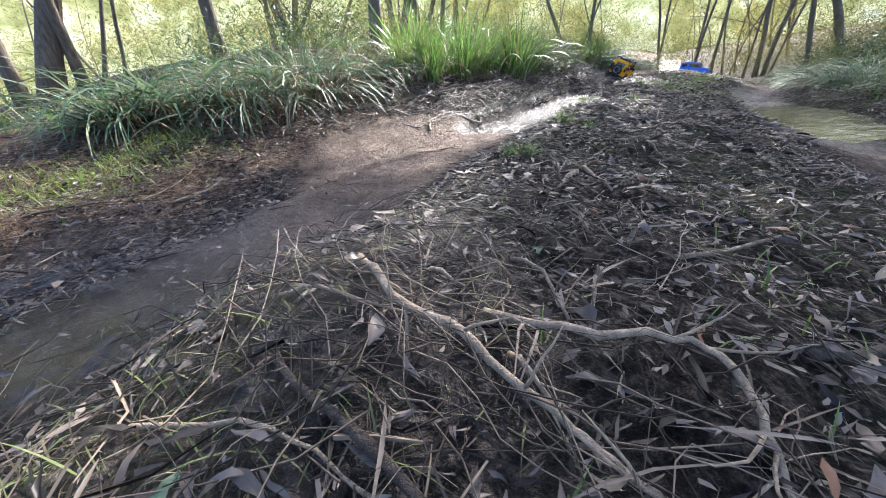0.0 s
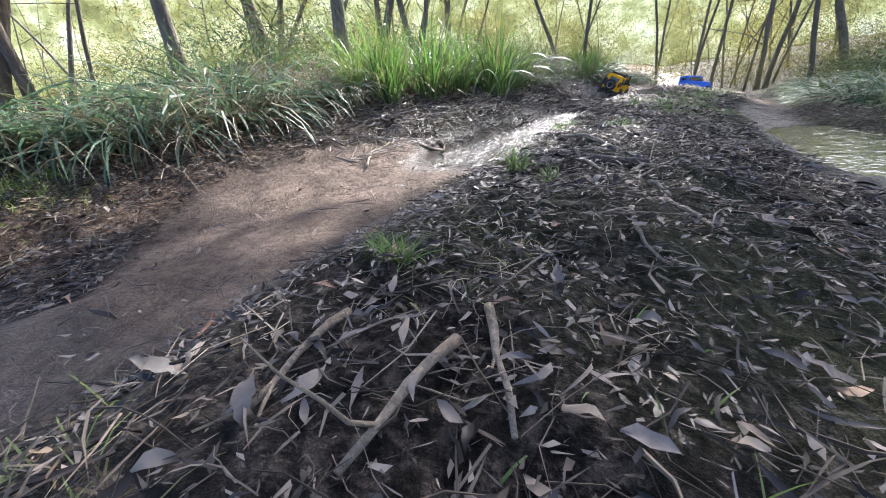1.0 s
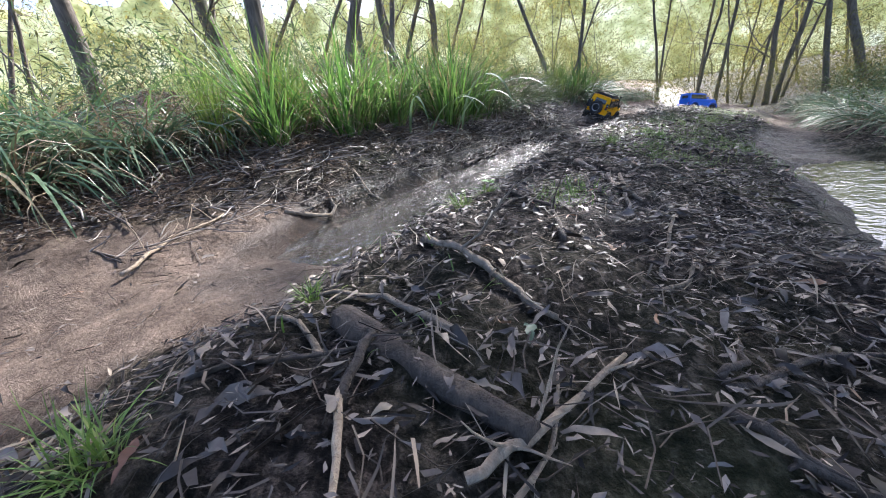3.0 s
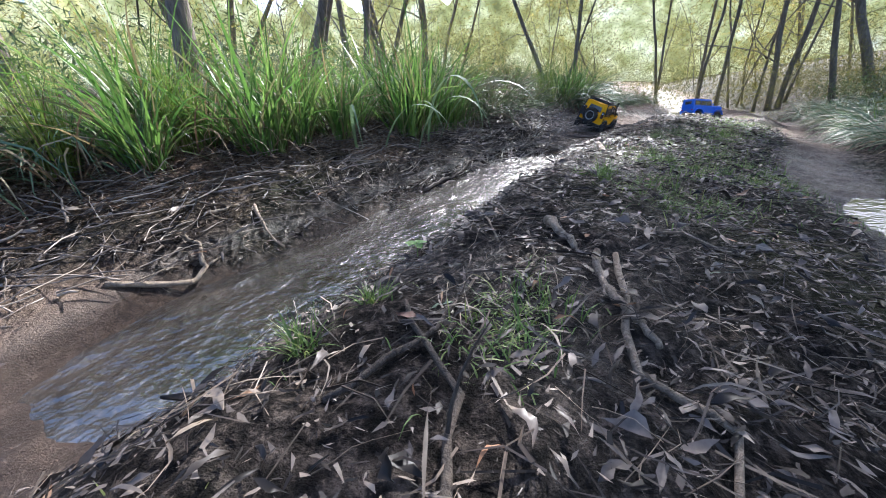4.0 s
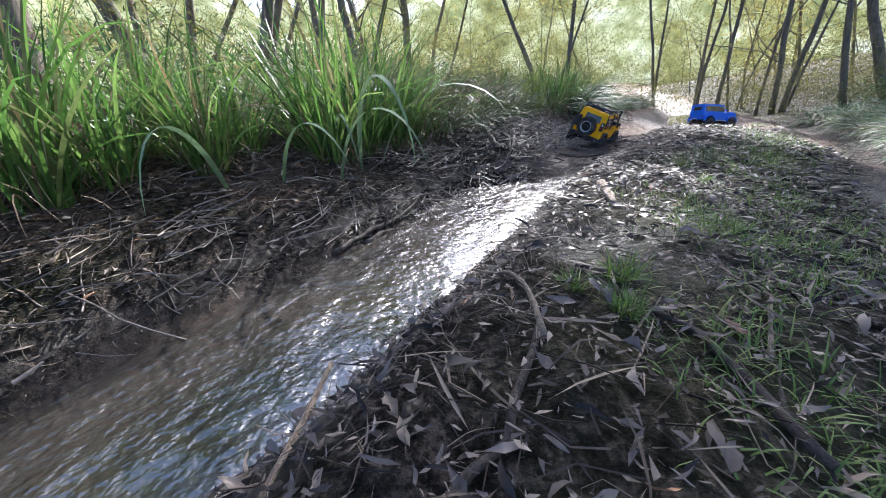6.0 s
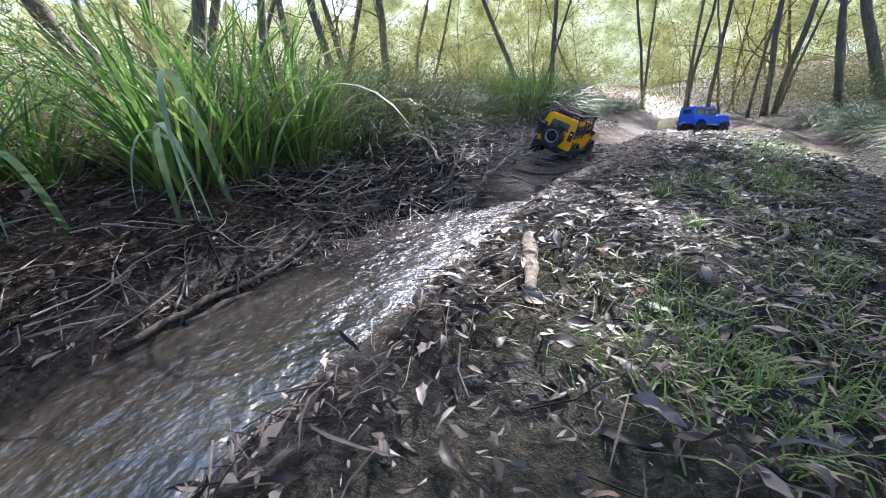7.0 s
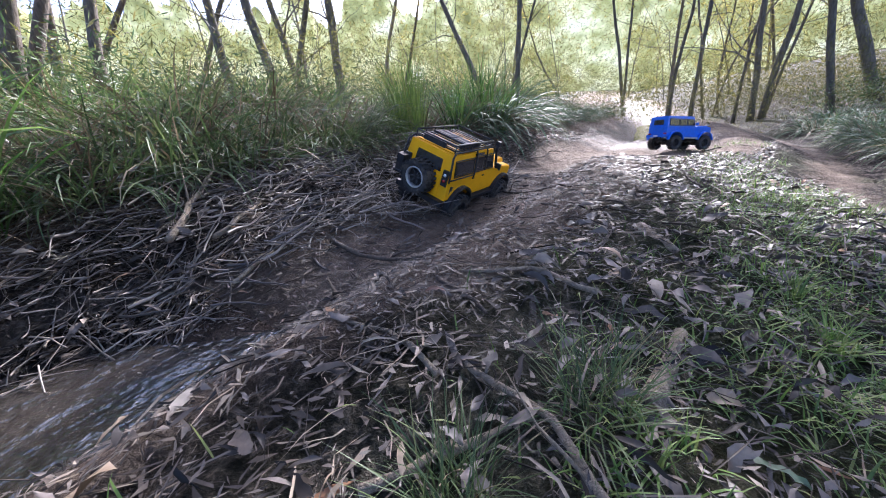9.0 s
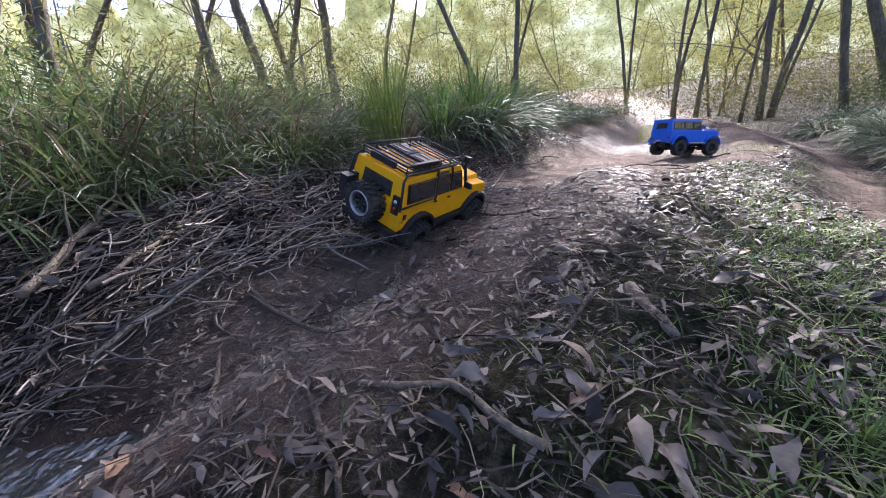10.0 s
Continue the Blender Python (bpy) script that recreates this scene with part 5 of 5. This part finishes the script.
# ---- leaf litter ----
def scatter(rng, n, spread_mud):
    """Places on the ground, few on the bare mud, none in the water."""
    s, pick = rng.uniform(1.0, 11.0, n), rng.uniform(0, 1, n)
    r = np.where(pick < .70, rng.uniform(-1.15, 1.3, n), np.where(pick < .82, rng.uniform(-1.9, -1, n), rng.uniform(1.2, 3.4, n)))
    x, y = to_xy(s, r + centre(s))
    z = height(x, y)
    dry = np.where((np.abs(r) < .45) & (s > 3.9) & (s < 7.2), z > -.043, True) & np.where((np.abs(r - 1.5) < .35), z > -.135, True)
    clump = np.where(r < 0, 1.0, (.85 + .35 * bumps(x * 2.2, y * 2.2, 90)) * np.where(r > .45, np.interp(s, [4.8, 5.6, 6.5, 9], [1, .8, .95, .95]), 1))
    keep = dry & (rng.uniform(0, 1, n) < np.where(rut_mask(s, r) > .5, np.where(r > 1, 2, 1) * spread_mud * np.interp(s, [2.2, 2.8, 3.8, 4.5, 6.6, 8.2, 8.7], [3.2, 1.6, 1.3, 1, 9, 9, .2]), clump))
    return x[keep], y[keep], z[keep], s[keep], r[keep]


def litter():
    rng = np.random.default_rng(31)
    x, y, z, s, r = scatter(rng, 42000, .03)
    n = len(x)
    ln = rng.uniform(.014, .046, n) * np.where(rng.uniform(0, 1, n) < .12, 1.3, 1) * np.interp(s, [1.5, 3.2, 5.4, 6.2], [.85, .95, 1.05, 1.2])
    broad = rng.uniform(0, 1, n) < .3
    wd = ln * np.where(broad, rng.uniform(.3, .5, n), rng.uniform(.13, .32, n))
    tilt, roll = rng.normal(0, .2, n), rng.normal(0, .35, n)
    pos = np.stack([x, y, z + .005 + .25 * ln * np.abs(np.sin(tilt)) + rng.uniform(0, .012, n)], 1)
    yaw, curl = rng.uniform(0, 6.28, n), rng.normal(.03, .10, n)
    close = (r > .1) & (r < 1.1)
    for sel, rows in ((close, 4), (~close, 3)):
        v, f = leaves(pos[sel], yaw[sel], tilt[sel], roll[sel], ln[sel], wd[sel], curl[sel], rows, .75)
        tagged(mesh_object("leaf_litter", v, f, M_LITTER, smooth=True), "brown and grey fallen gum leaves covering the ground", "leaf litter", kind="stuff")
    # long strips of bark and dead grass
    x, y, z, s, r = scatter(rng, 9000, .02)
    n = len(x)
    ln = rng.uniform(.04, .15, n)
    v, f = leaves(np.stack([x, y, z + .006 + rng.uniform(0, .012, n)], 1), rng.uniform(0, 6.28, n), rng.normal(0, .08, n), rng.normal(0, .35, n), ln, rng.uniform(.0015, .005, n), rng.normal(.03, .14, n), 4, .5)
    tagged(mesh_object("bark_strips", v, f, M_STRIP, smooth=True), "grey strips of shed bark and dead grass on the ground", "bark strips", kind="stuff")
    # crumbled bits
    x, y, z, s, r = scatter(rng, 210000, .06)
    n = len(x)
    ln = rng.uniform(.006, .028, n) * rng.uniform(.5, 1, n)
    tilt = rng.normal(0, .22, n)
    v, f = chips(np.stack([x, y, z + .005 + rng.uniform(0, .011, n)], 1), rng.uniform(0, 6.28, n), tilt, rng.normal(0, .3, n), ln, ln * rng.uniform(.1, .5, n))
    tagged(mesh_object("leaf_crumbs", v, f, M_CRUMB), "crumbled leaf bits and bark chips on the ground", "leaf litter", kind="stuff")
    # shreds of bark trodden into the mud of the rise
    n = 26000
    s, r = rng.uniform(6.5, 8.75, n), rng.uniform(-.8, .65, n)
    x, y = to_xy(s, r + centre(s))
    keep = (height(x, y) > -.035) & (rng.uniform(0, 1, n) < .75 + .5 * bumps(x * 5, y * 5, 96))
    x, y = x[keep], y[keep]
    n = len(x)
    ln = rng.uniform(.008, .04, n)
    v, f = chips(np.stack([x, y, height(x, y) + .003 + rng.uniform(0, .006, n)], 1), rng.uniform(0, 6.28, n), rng.normal(0, .15, n), rng.normal(0, .25, n), ln, ln * rng.uniform(.06, .3, n))
    tagged(mesh_object("bark_shreds", v, f, M_STRIP), "shreds of bark trodden into the mud", "bark shreds", kind="stuff")


def rootlets():
    # fine curling roots and stems that lie over the leaves
    rng = np.random.default_rng(45)
    x, y, z, s, r = scatter(rng, 9000, .02)
    n, k = len(x), 6
    a, ln, bend = rng.uniform(0, 6.28, n), rng.uniform(.03, .14, n), rng.normal(0, 1.6, n)
    head = a[:, None] + np.cumsum(rng.normal(0, .28, (n, k)), 1) + bend[:, None] * np.linspace(0, 1, k)[None]
    px = x[:, None] + np.cumsum(np.cos(head), 1) * ln[:, None] / k
    py = y[:, None] + np.cumsum(np.sin(head), 1) * ln[:, None] / k
    arch = rng.uniform(0, .014, n)[:, None] * np.sin(np.linspace(0, math.pi, k))[None] + rng.uniform(.003, .013, n)[:, None]
    pz = height(px, py) + arch
    w = 2 * np.pi * np.arange(3) / 3
    thick = (rng.uniform(.0004, .0010, n)[:, None] * np.linspace(1, .45, k)[None])[:, :, None]
    v = np.stack([px[:, :, None] - np.sin(head)[:, :, None] * np.cos(w) * thick, py[:, :, None] + np.cos(head)[:, :, None] * np.cos(w) * thick, pz[:, :, None] + np.sin(w) * thick], -1).reshape(-1, 3)
    quad = np.array([[j * 3 + c, j * 3 + (c + 1) % 3, j * 3 + 3 + (c + 1) % 3, j * 3 + 3 + c] for j in range(k - 1) for c in range(3)])
    f = (quad[None] + (np.arange(n) * 3 * k)[:, None, None]).reshape(-1, 4)
    tagged(mesh_object("rootlets", v, f, M_ROOT), "fine pale curling rootlets and stems over the litter", "rootlets", kind="stuff")


def twig_litter():
    rng = np.random.default_rng(41)
    x, y, z, s, r = scatter(rng, 30000, .03)
    n = len(x)
    ln, rad = rng.uniform(.02, .10, n), rng.uniform(.0005, .0014, n) * np.where(rng.uniform(0, 1, n) < .1, 1.8, 1)
    a = rng.uniform(0, 6.28, n)
    t = np.linspace(-.5, .5, 3)
    bow = np.clip(rng.normal(0, .13, n), -.2, .2)
    px = x[:, None] + ln[:, None] * (t[None] * np.cos(a)[:, None] - bow[:, None] * (t[None] ** 2 - .08) * 4 * np.sin(a)[:, None])
    py = y[:, None] + ln[:, None] * (t[None] * np.sin(a)[:, None] + bow[:, None] * (t[None] ** 2 - .08) * 4 * np.cos(a)[:, None])
    tilt = rng.normal(0, .12, n)
    pz = np.maximum(height(px, py) + .001, (z + .004 + rng.uniform(0, .014, n))[:, None] + ln[:, None] * t[None] * tilt[:, None])
    w = 2 * np.pi * np.arange(3) / 3
    taper = np.array([1, .85, .4])[None, :, None] * rad[:, None, None]
    vx = px[:, :, None] - np.sin(a)[:, None, None] * np.cos(w)[None, None] * taper
    vy = py[:, :, None] + np.cos(a)[:, None, None] * np.cos(w)[None, None] * taper
    vz = pz[:, :, None] + np.sin(w)[None, None] * taper + rad[:, None, None]
    v = np.stack([vx, vy, vz], -1).reshape(-1, 3)
    quad = np.array([[k * 3 + c, k * 3 + (c + 1) % 3, k * 3 + 3 + (c + 1) % 3, k * 3 + 3 + c] for k in range(2) for c in range(3)])
    f = (quad[None] + (np.arange(n) * 9)[:, None, None]).reshape(-1, 4)
    tagged(mesh_object("twig_litter", v, f, M_TWIG), "thin dead twigs strewn over the ground", "twigs", kind="stuff")


litter()
twig_litter()
rootlets()


def verge():
    # short yellow grass and a heap of dry leaves in the sun at the foot of the first tussocks
    rng = np.random.default_rng(46)
    n = 3600
    s, r = rng.uniform(1.7, 2.95, n), rng.normal(-1.2, .15, n)
    x, y = to_xy(s, r + centre(s))
    v, f = blades(np.stack([x, y, height(x, y) - .004], 1), rng.uniform(0, 6.28, n), rng.uniform(.2, 1.3, n), rng.uniform(.03, .10, n), rng.uniform(.0015, .0035, n), rng.uniform(.4, 2, n), 4)
    tagged(mesh_object("verge_grass", v, f, M_GRASS_LIME), "short yellow-green grass in the sun on the verge", "grass", kind="stuff")
    n = 420
    a, q = rng.uniform(0, 6.28, n), np.abs(rng.normal(0, .5, n))
    x, y = 1.12 + .16 * q * np.cos(a) * 1.2, 2.84 + .16 * q * np.sin(a)
    ln = rng.uniform(.025, .07, n)
    z = height(x, y) + .005 + .07 * np.exp(-q ** 2 * 3) * rng.uniform(.1, 1, n)
    v, f = leaves(np.stack([x, y, z], 1), rng.uniform(0, 6.28, n), rng.normal(0, .5, n), rng.normal(0, .5, n), ln, ln * rng.uniform(.12, .45, n), rng.normal(.05, .12, n), 4, .7)
    tagged(mesh_object("leaf_heap", v, f, M_DEAD_GRASS, smooth=True), "heap of dry tan leaves and straw on the verge", "leaf heap", kind="stuff")


verge()


def weeds():
    rng = np.random.default_rng(51)
    # sparse short grass on the strip between the ruts
    m = 60000
    s, r = rng.uniform(2.0, 11, m), rng.uniform(.28, 1.25, m)
    x, y = to_xy(s, r + centre(s))
    dens = np.interp(s, [2, 4.5, 5.5, 6.2, 8, 11], [.1, .16, .45, .3, .3, .4]) * np.clip(-.15 + 1.5 * bumps(x * 1.7, y * 1.7, 70), 0, 1) * np.interp(r, [.28, .6, .85, 1.0, 1.25], [.03, .25, .7, 1, .8])
    patches = ((5.9, 1.0, .4), (5.25, .82, .2), (5.87, .8, .22), (6.85, .95, .25), (8.0, 1.05, .3), (7.2, 1.0, .22), (4.4, .64, .1), (6.5, 1.1, .2), (7.6, .95, .15), (8.6, 1.0, .25))
    keep = rng.uniform(0, 1, m) < dens
    xs, ys = [x[keep]], [y[keep]]
    for s0, r0, wide in patches:
        k = int(28000 * wide * wide) + 160
        s, r = s0 + rng.normal(0, wide * .6, k), r0 + rng.normal(0, wide * .45, k)
        x, y = to_xy(s, r + centre(s))
        keep = rng.uniform(0, 1, k) < .5 + .8 * bumps(x * 9, y * 9, 71)
        xs.append(x[keep])
        ys.append(y[keep])
    x, y = np.concatenate(xs), np.concatenate(ys)
    n = len(x)
    v, f = blades(np.stack([x, y, height(x, y) - .004], 1), rng.uniform(0, 6.28, n), rng.uniform(.1, 1.1, n), rng.uniform(.025, .062, n), rng.uniform(.0015, .0032, n), rng.uniform(.2, 2.0, n), 4)
    k = 2600
    s, r = rng.uniform(1.6, 3.3, k), rng.normal(.42, .13, k)
    xd, yd = to_xy(s, r + centre(s))
    wisp = bumps(xd * 4, yd * 4, 73) > -.1
    xd, yd = xd[wisp], yd[wisp]
    k = len(xd)
    vd, fd = blades(np.stack([xd, yd, height(xd, yd) - .003], 1), rng.uniform(0, 6.28, k), rng.uniform(.3, 1.3, k), rng.uniform(.02, .075, k), rng.uniform(.0008, .002, k), rng.uniform(.5, 2.4, k), 4)
    tagged(mesh_object("dry_wisps", vd, fd, M_WISP), "dry straw-coloured and green grass wisps in the litter", "grass", kind="stuff")
    tagged(mesh_object("short_grass", v, f, M_MOSS), "sparse short green grass and moss between the ruts", "grass", kind="stuff")


weeds()


def weed(x, y, size, seed, needle=False):
    rng = np.random.default_rng(seed)
    n = 190 if needle else 110
    a = rng.uniform(0, 6.28, n)
    rad = .25 * size * np.sqrt(rng.uniform(0, 1, n))
    base = np.stack([rad * np.cos(a), rad * np.sin(a), np.full(n, -.004)], 1)
    v, f = blades(base, a + rng.normal(0, 1.6, n), rng.uniform(.05, 1.1, n), rng.uniform(.25, 1.0, n) * size, (.0016 if needle else .0022) * rng.uniform(.6, 1.4, n), rng.uniform(.1, 1.2, n), 5, rng.normal(0, .4, n))
    ob = mesh_object("grass_tuft", v, f, M_SCRUB if needle else M_MOSS)
    ob.matrix_basis = Matrix.Translation((x, y, ground_z(x, y)))
    tagged(ob, "grey-green tuft of fine needles in the litter" if needle else "small fresh green grass tuft in the litter", "grass tuft", "grass tufts")


for k, (x, y, size) in enumerate([(2.63, 2.02, .07), (2.82, 2.59, .09), (3.05, 3.36, .08), (3.11, 3.47, .06), (3.68, 4.38, .09), (3.59, 4.33, .06), (4.82, 5.89, .09),
                                  (4.79, 5.76, .09), (4.22, 5.21, .06), (3.65, 4.26, .07), (2.59, 2.06, .06), (2.85, 2.90, .06), (2.9, 2.5, .06)]):
    weed(x, y, size, 600 + k)


def twig_tangle():
    # thin dead twigs caught round the pale branch
    rng = np.random.default_rng(61)
    pieces = []
    for _ in range(380):
        x, y = 2.47 + rng.normal(0, .17), 1.36 + rng.normal(0, .16)
        a, ln = rng.normal(-.75, .8) + (math.pi if rng.uniform() < .5 else 0), rng.uniform(.06, .26)
        z = ground_z(x, y) + rng.uniform(.004, .035)
        pts = wander((x, y, z), (math.cos(a), math.sin(a), rng.normal(0, .1)), ln, 5, .3, rng)
        for p in pts:
            g = ground_z(p.x, p.y)
            p.z = min(max(p.z, g + .003), g + .045)
        r0 = rng.uniform(.0004, .0010)
        pieces.append(tube(pts, [r0 * (1 - .13 * j) for j in range(6)], 4, False))
    v, f = join(pieces)
    tagged(mesh_object("twig_tangle", v, f, M_TWIG, smooth=True), "tangle of thin brown twigs round a fallen branch", "twigs", kind="stuff")


twig_tangle()


def debris():
    # heap of dark wet sticks and bark along the edge of the puddle
    rng = np.random.default_rng(62)
    pieces = []
    for _ in range(2200):
        s = rng.uniform(3.7, 8.6) if rng.uniform() < .55 else rng.uniform(6.2, 8.5)
        r = -.36 - abs(rng.normal(0, .32)) if s < 6 else (-.2 if s < 6.7 else -.02) - abs(rng.normal(0, .42))
        x, y = to_xy(s, r + float(centre(s)))
        a, ln = HEAD + rng.normal(0, 1.0), rng.uniform(.04, .2) * (1.6 if rng.uniform() < .15 else 1)
        z = ground_z(x, y) + rng.uniform(.003, .03 if s < 6 else .055)
        pts = wander((x, y, z), (math.cos(a), math.sin(a), rng.normal(0, .12)), ln, 4, .16, rng)
        for p in pts:
            p.z = max(p.z, ground_z(p.x, p.y) + .002)
        r0 = rng.uniform(.0009, .0028) * (1.9 if rng.uniform() < .12 else 1)
        pieces.append(tube(pts, [r0 * (1 - .14 * j) for j in range(5)], 5, False))
    v, f = join(pieces)
    tagged(mesh_object("stick_debris", v, f, M_DEBRIS, smooth=True), "dark wet twigs and bark heaped along the puddle", "twigs", kind="stuff")


debris()
weed(4.42, 5.60, .15, 640, True)
weed(4.27, 5.50, .13, 641, True)


def seedling(x, y, seed):
    rng = np.random.default_rng(seed)
    root = empty("seedling", pose(x, y, ground_z(x, y)))
    one = lambda v: np.array([float(v)])
    v, f = tube([(0, 0, -.01), (.003, .002, .02), (.004, .001, .04)], [.0016, .0013, .0009], 6)
    mesh_object("stem", v, f, M_SEEDLING, root, smooth=True)
    for k in range(5):
        a = 1.257 * k + rng.normal(0, .2)
        ln = rng.uniform(.024, .034)
        v, f = leaves(np.array([[-math.sin(a) * ln * .6 + .004, math.cos(a) * ln * .6, .03 + .004 * (k % 3)]]), one(a), one(rng.uniform(-.1, .35)), one(rng.normal(0, .15)), one(ln), one(ln * .75), one(.03), 8)
        mesh_object("leaf", v, f, M_SEEDLING, root, smooth=True)
    tagged(root, "small bright green broad-leaved seedling at the puddle edge", "seedling")


M_SEEDLING = leafy("seedling_leaf", [(0, (.12, .26, .05)), (1, (.18, .34, .07))], .45, .35)
seedling(3.10, 3.80, 650)


M_LEAF_TAN = plain("tan_dead_leaf", (.135, .098, .068), .6, 0, .5, 90)
M_LEAF_RUST = plain("rust_dead_leaf", (.13, .060, .034), .6, 0, .35, 70)
M_LEAF_GREY = plain("grey_dead_leaf", (.075, .064, .054), .6, 0, .5, 90)
M_LEAF_GREEN = plain("fallen_green_leaf", (.075, .12, .062), .45, 0, .3, 70)


def big_leaf(x, y, yaw, ln, wd, mat_, label, seed):
    rng = np.random.default_rng(seed)
    one = lambda v: np.array([float(v)])
    v, f = leaves(np.zeros((1, 3)), one(radians(yaw)), one(rng.normal(0, .12)), one(rng.normal(0, .2)), one(ln), one(wd), one(rng.uniform(.03, .10)), 8, .6, seed)
    ob = mesh_object("fallen_leaf", v, f, mat_, smooth=True)
    ob.matrix_basis = Matrix.Translation((x, y, ground_z(x, y) + .016))
    tagged(ob, label, "leaf", "large fallen leaves")


LEAF_WORDS = {M_LEAF_TAN: "tan dried gum leaf lying on the litter", M_LEAF_RUST: "rust-brown curled dead leaf on the litter",
              M_LEAF_GREY: "grey-brown weathered gum leaf on the litter", M_LEAF_GREEN: "pale green fallen leaf on the litter"}


def large_leaves():
    rng = np.random.default_rng(71)
    known = [(3.19, 2.81, M_LEAF_GREEN), (3.40, 2.90, M_LEAF_TAN), (3.19, 3.40, M_LEAF_RUST), (3.23, 3.43, M_LEAF_GREEN), (3.52, 3.44, M_LEAF_GREY), (3.66, 3.48, M_LEAF_TAN),
             (3.98, 4.87, M_LEAF_TAN), (4.08, 4.93, M_LEAF_GREY), (3.98, 4.80, M_LEAF_GREEN), (4.31, 5.63, M_LEAF_GREY), (4.57, 5.55, M_LEAF_GREEN), (4.07, 5.52, M_LEAF_TAN),
             (4.46, 5.63, M_LEAF_GREY), (4.41, 5.99, M_LEAF_TAN), (4.50, 5.97, M_LEAF_GREY), (4.73, 6.17, M_LEAF_TAN), (2.83, 2.07, M_LEAF_GREY), (2.68, 2.00, M_LEAF_GREY),
             (2.58, 1.76, M_LEAF_GREY), (2.48, 1.78, M_LEAF_GREY), (2.61, 1.48, M_LEAF_GREEN), (1.80, 1.61, M_LEAF_TAN), (2.38, 1.15, M_LEAF_GREEN), (2.38, 1.24, M_LEAF_RUST)]
    for k, (x, y, mt) in enumerate(known):
        ln = rng.uniform(.035, .055) * (.6 if y < 1.7 else 1)
        big_leaf(x, y, rng.uniform(0, 360), ln, ln * rng.uniform(.3, .45), mt, LEAF_WORDS[mt], 700 + k)
    mats = [M_LEAF_GREY] * 5 + [M_LEAF_TAN] * 3 + [M_LEAF_RUST, M_LEAF_GREEN]
    for k in range(50):
        s, r = rng.uniform(1.8, 8.5), rng.uniform(.3, 1.15) if rng.uniform() < .8 else rng.uniform(-.8, -.4)
        x, y = to_xy(s, r + float(centre(s)))
        ln, mt = rng.uniform(.03, .05), mats[int(rng.integers(0, 10))]
        big_leaf(x, y, rng.uniform(0, 360), ln, ln * rng.uniform(.22, .42), mt, LEAF_WORDS[mt], 800 + k)


large_leaves()


# ---- long blades that lean out over the puddle ----
def leaning_clump(x, y):
    root = empty("grass_tussock", pose(x, y, ground_z(x, y) - .01))
    one = lambda v: np.array([float(v)])
    for dx, dy, azimuth, length, lean, droop, width in ((.0, .0, -55, 1.05, .35, 2.75, .024), (-.02, -.2, -40, .8, .5, 2.3, .018), (-.15, .1, -60, .85, .6, 2.0, .016),
                                                        (.05, .15, -20, .95, .45, 2.3, .018), (-.2, -.35, -40, .75, .6, 1.9, .016), (-.3, -.5, -65, .8, .5, 2.2, .018)):
        v, f = blades(np.array([[dx, dy, 0.0]]), one(radians(azimuth)), one(lean), one(length), one(width), one(droop), 14, one(.3))
        mesh_object("blade", v, f, M_GRASS_BLUE, root, smooth=True)
    tagged(root, "loose clump of long strap leaves arching over the puddle", "grass tussock")


leaning_clump(2.83, 5.42)
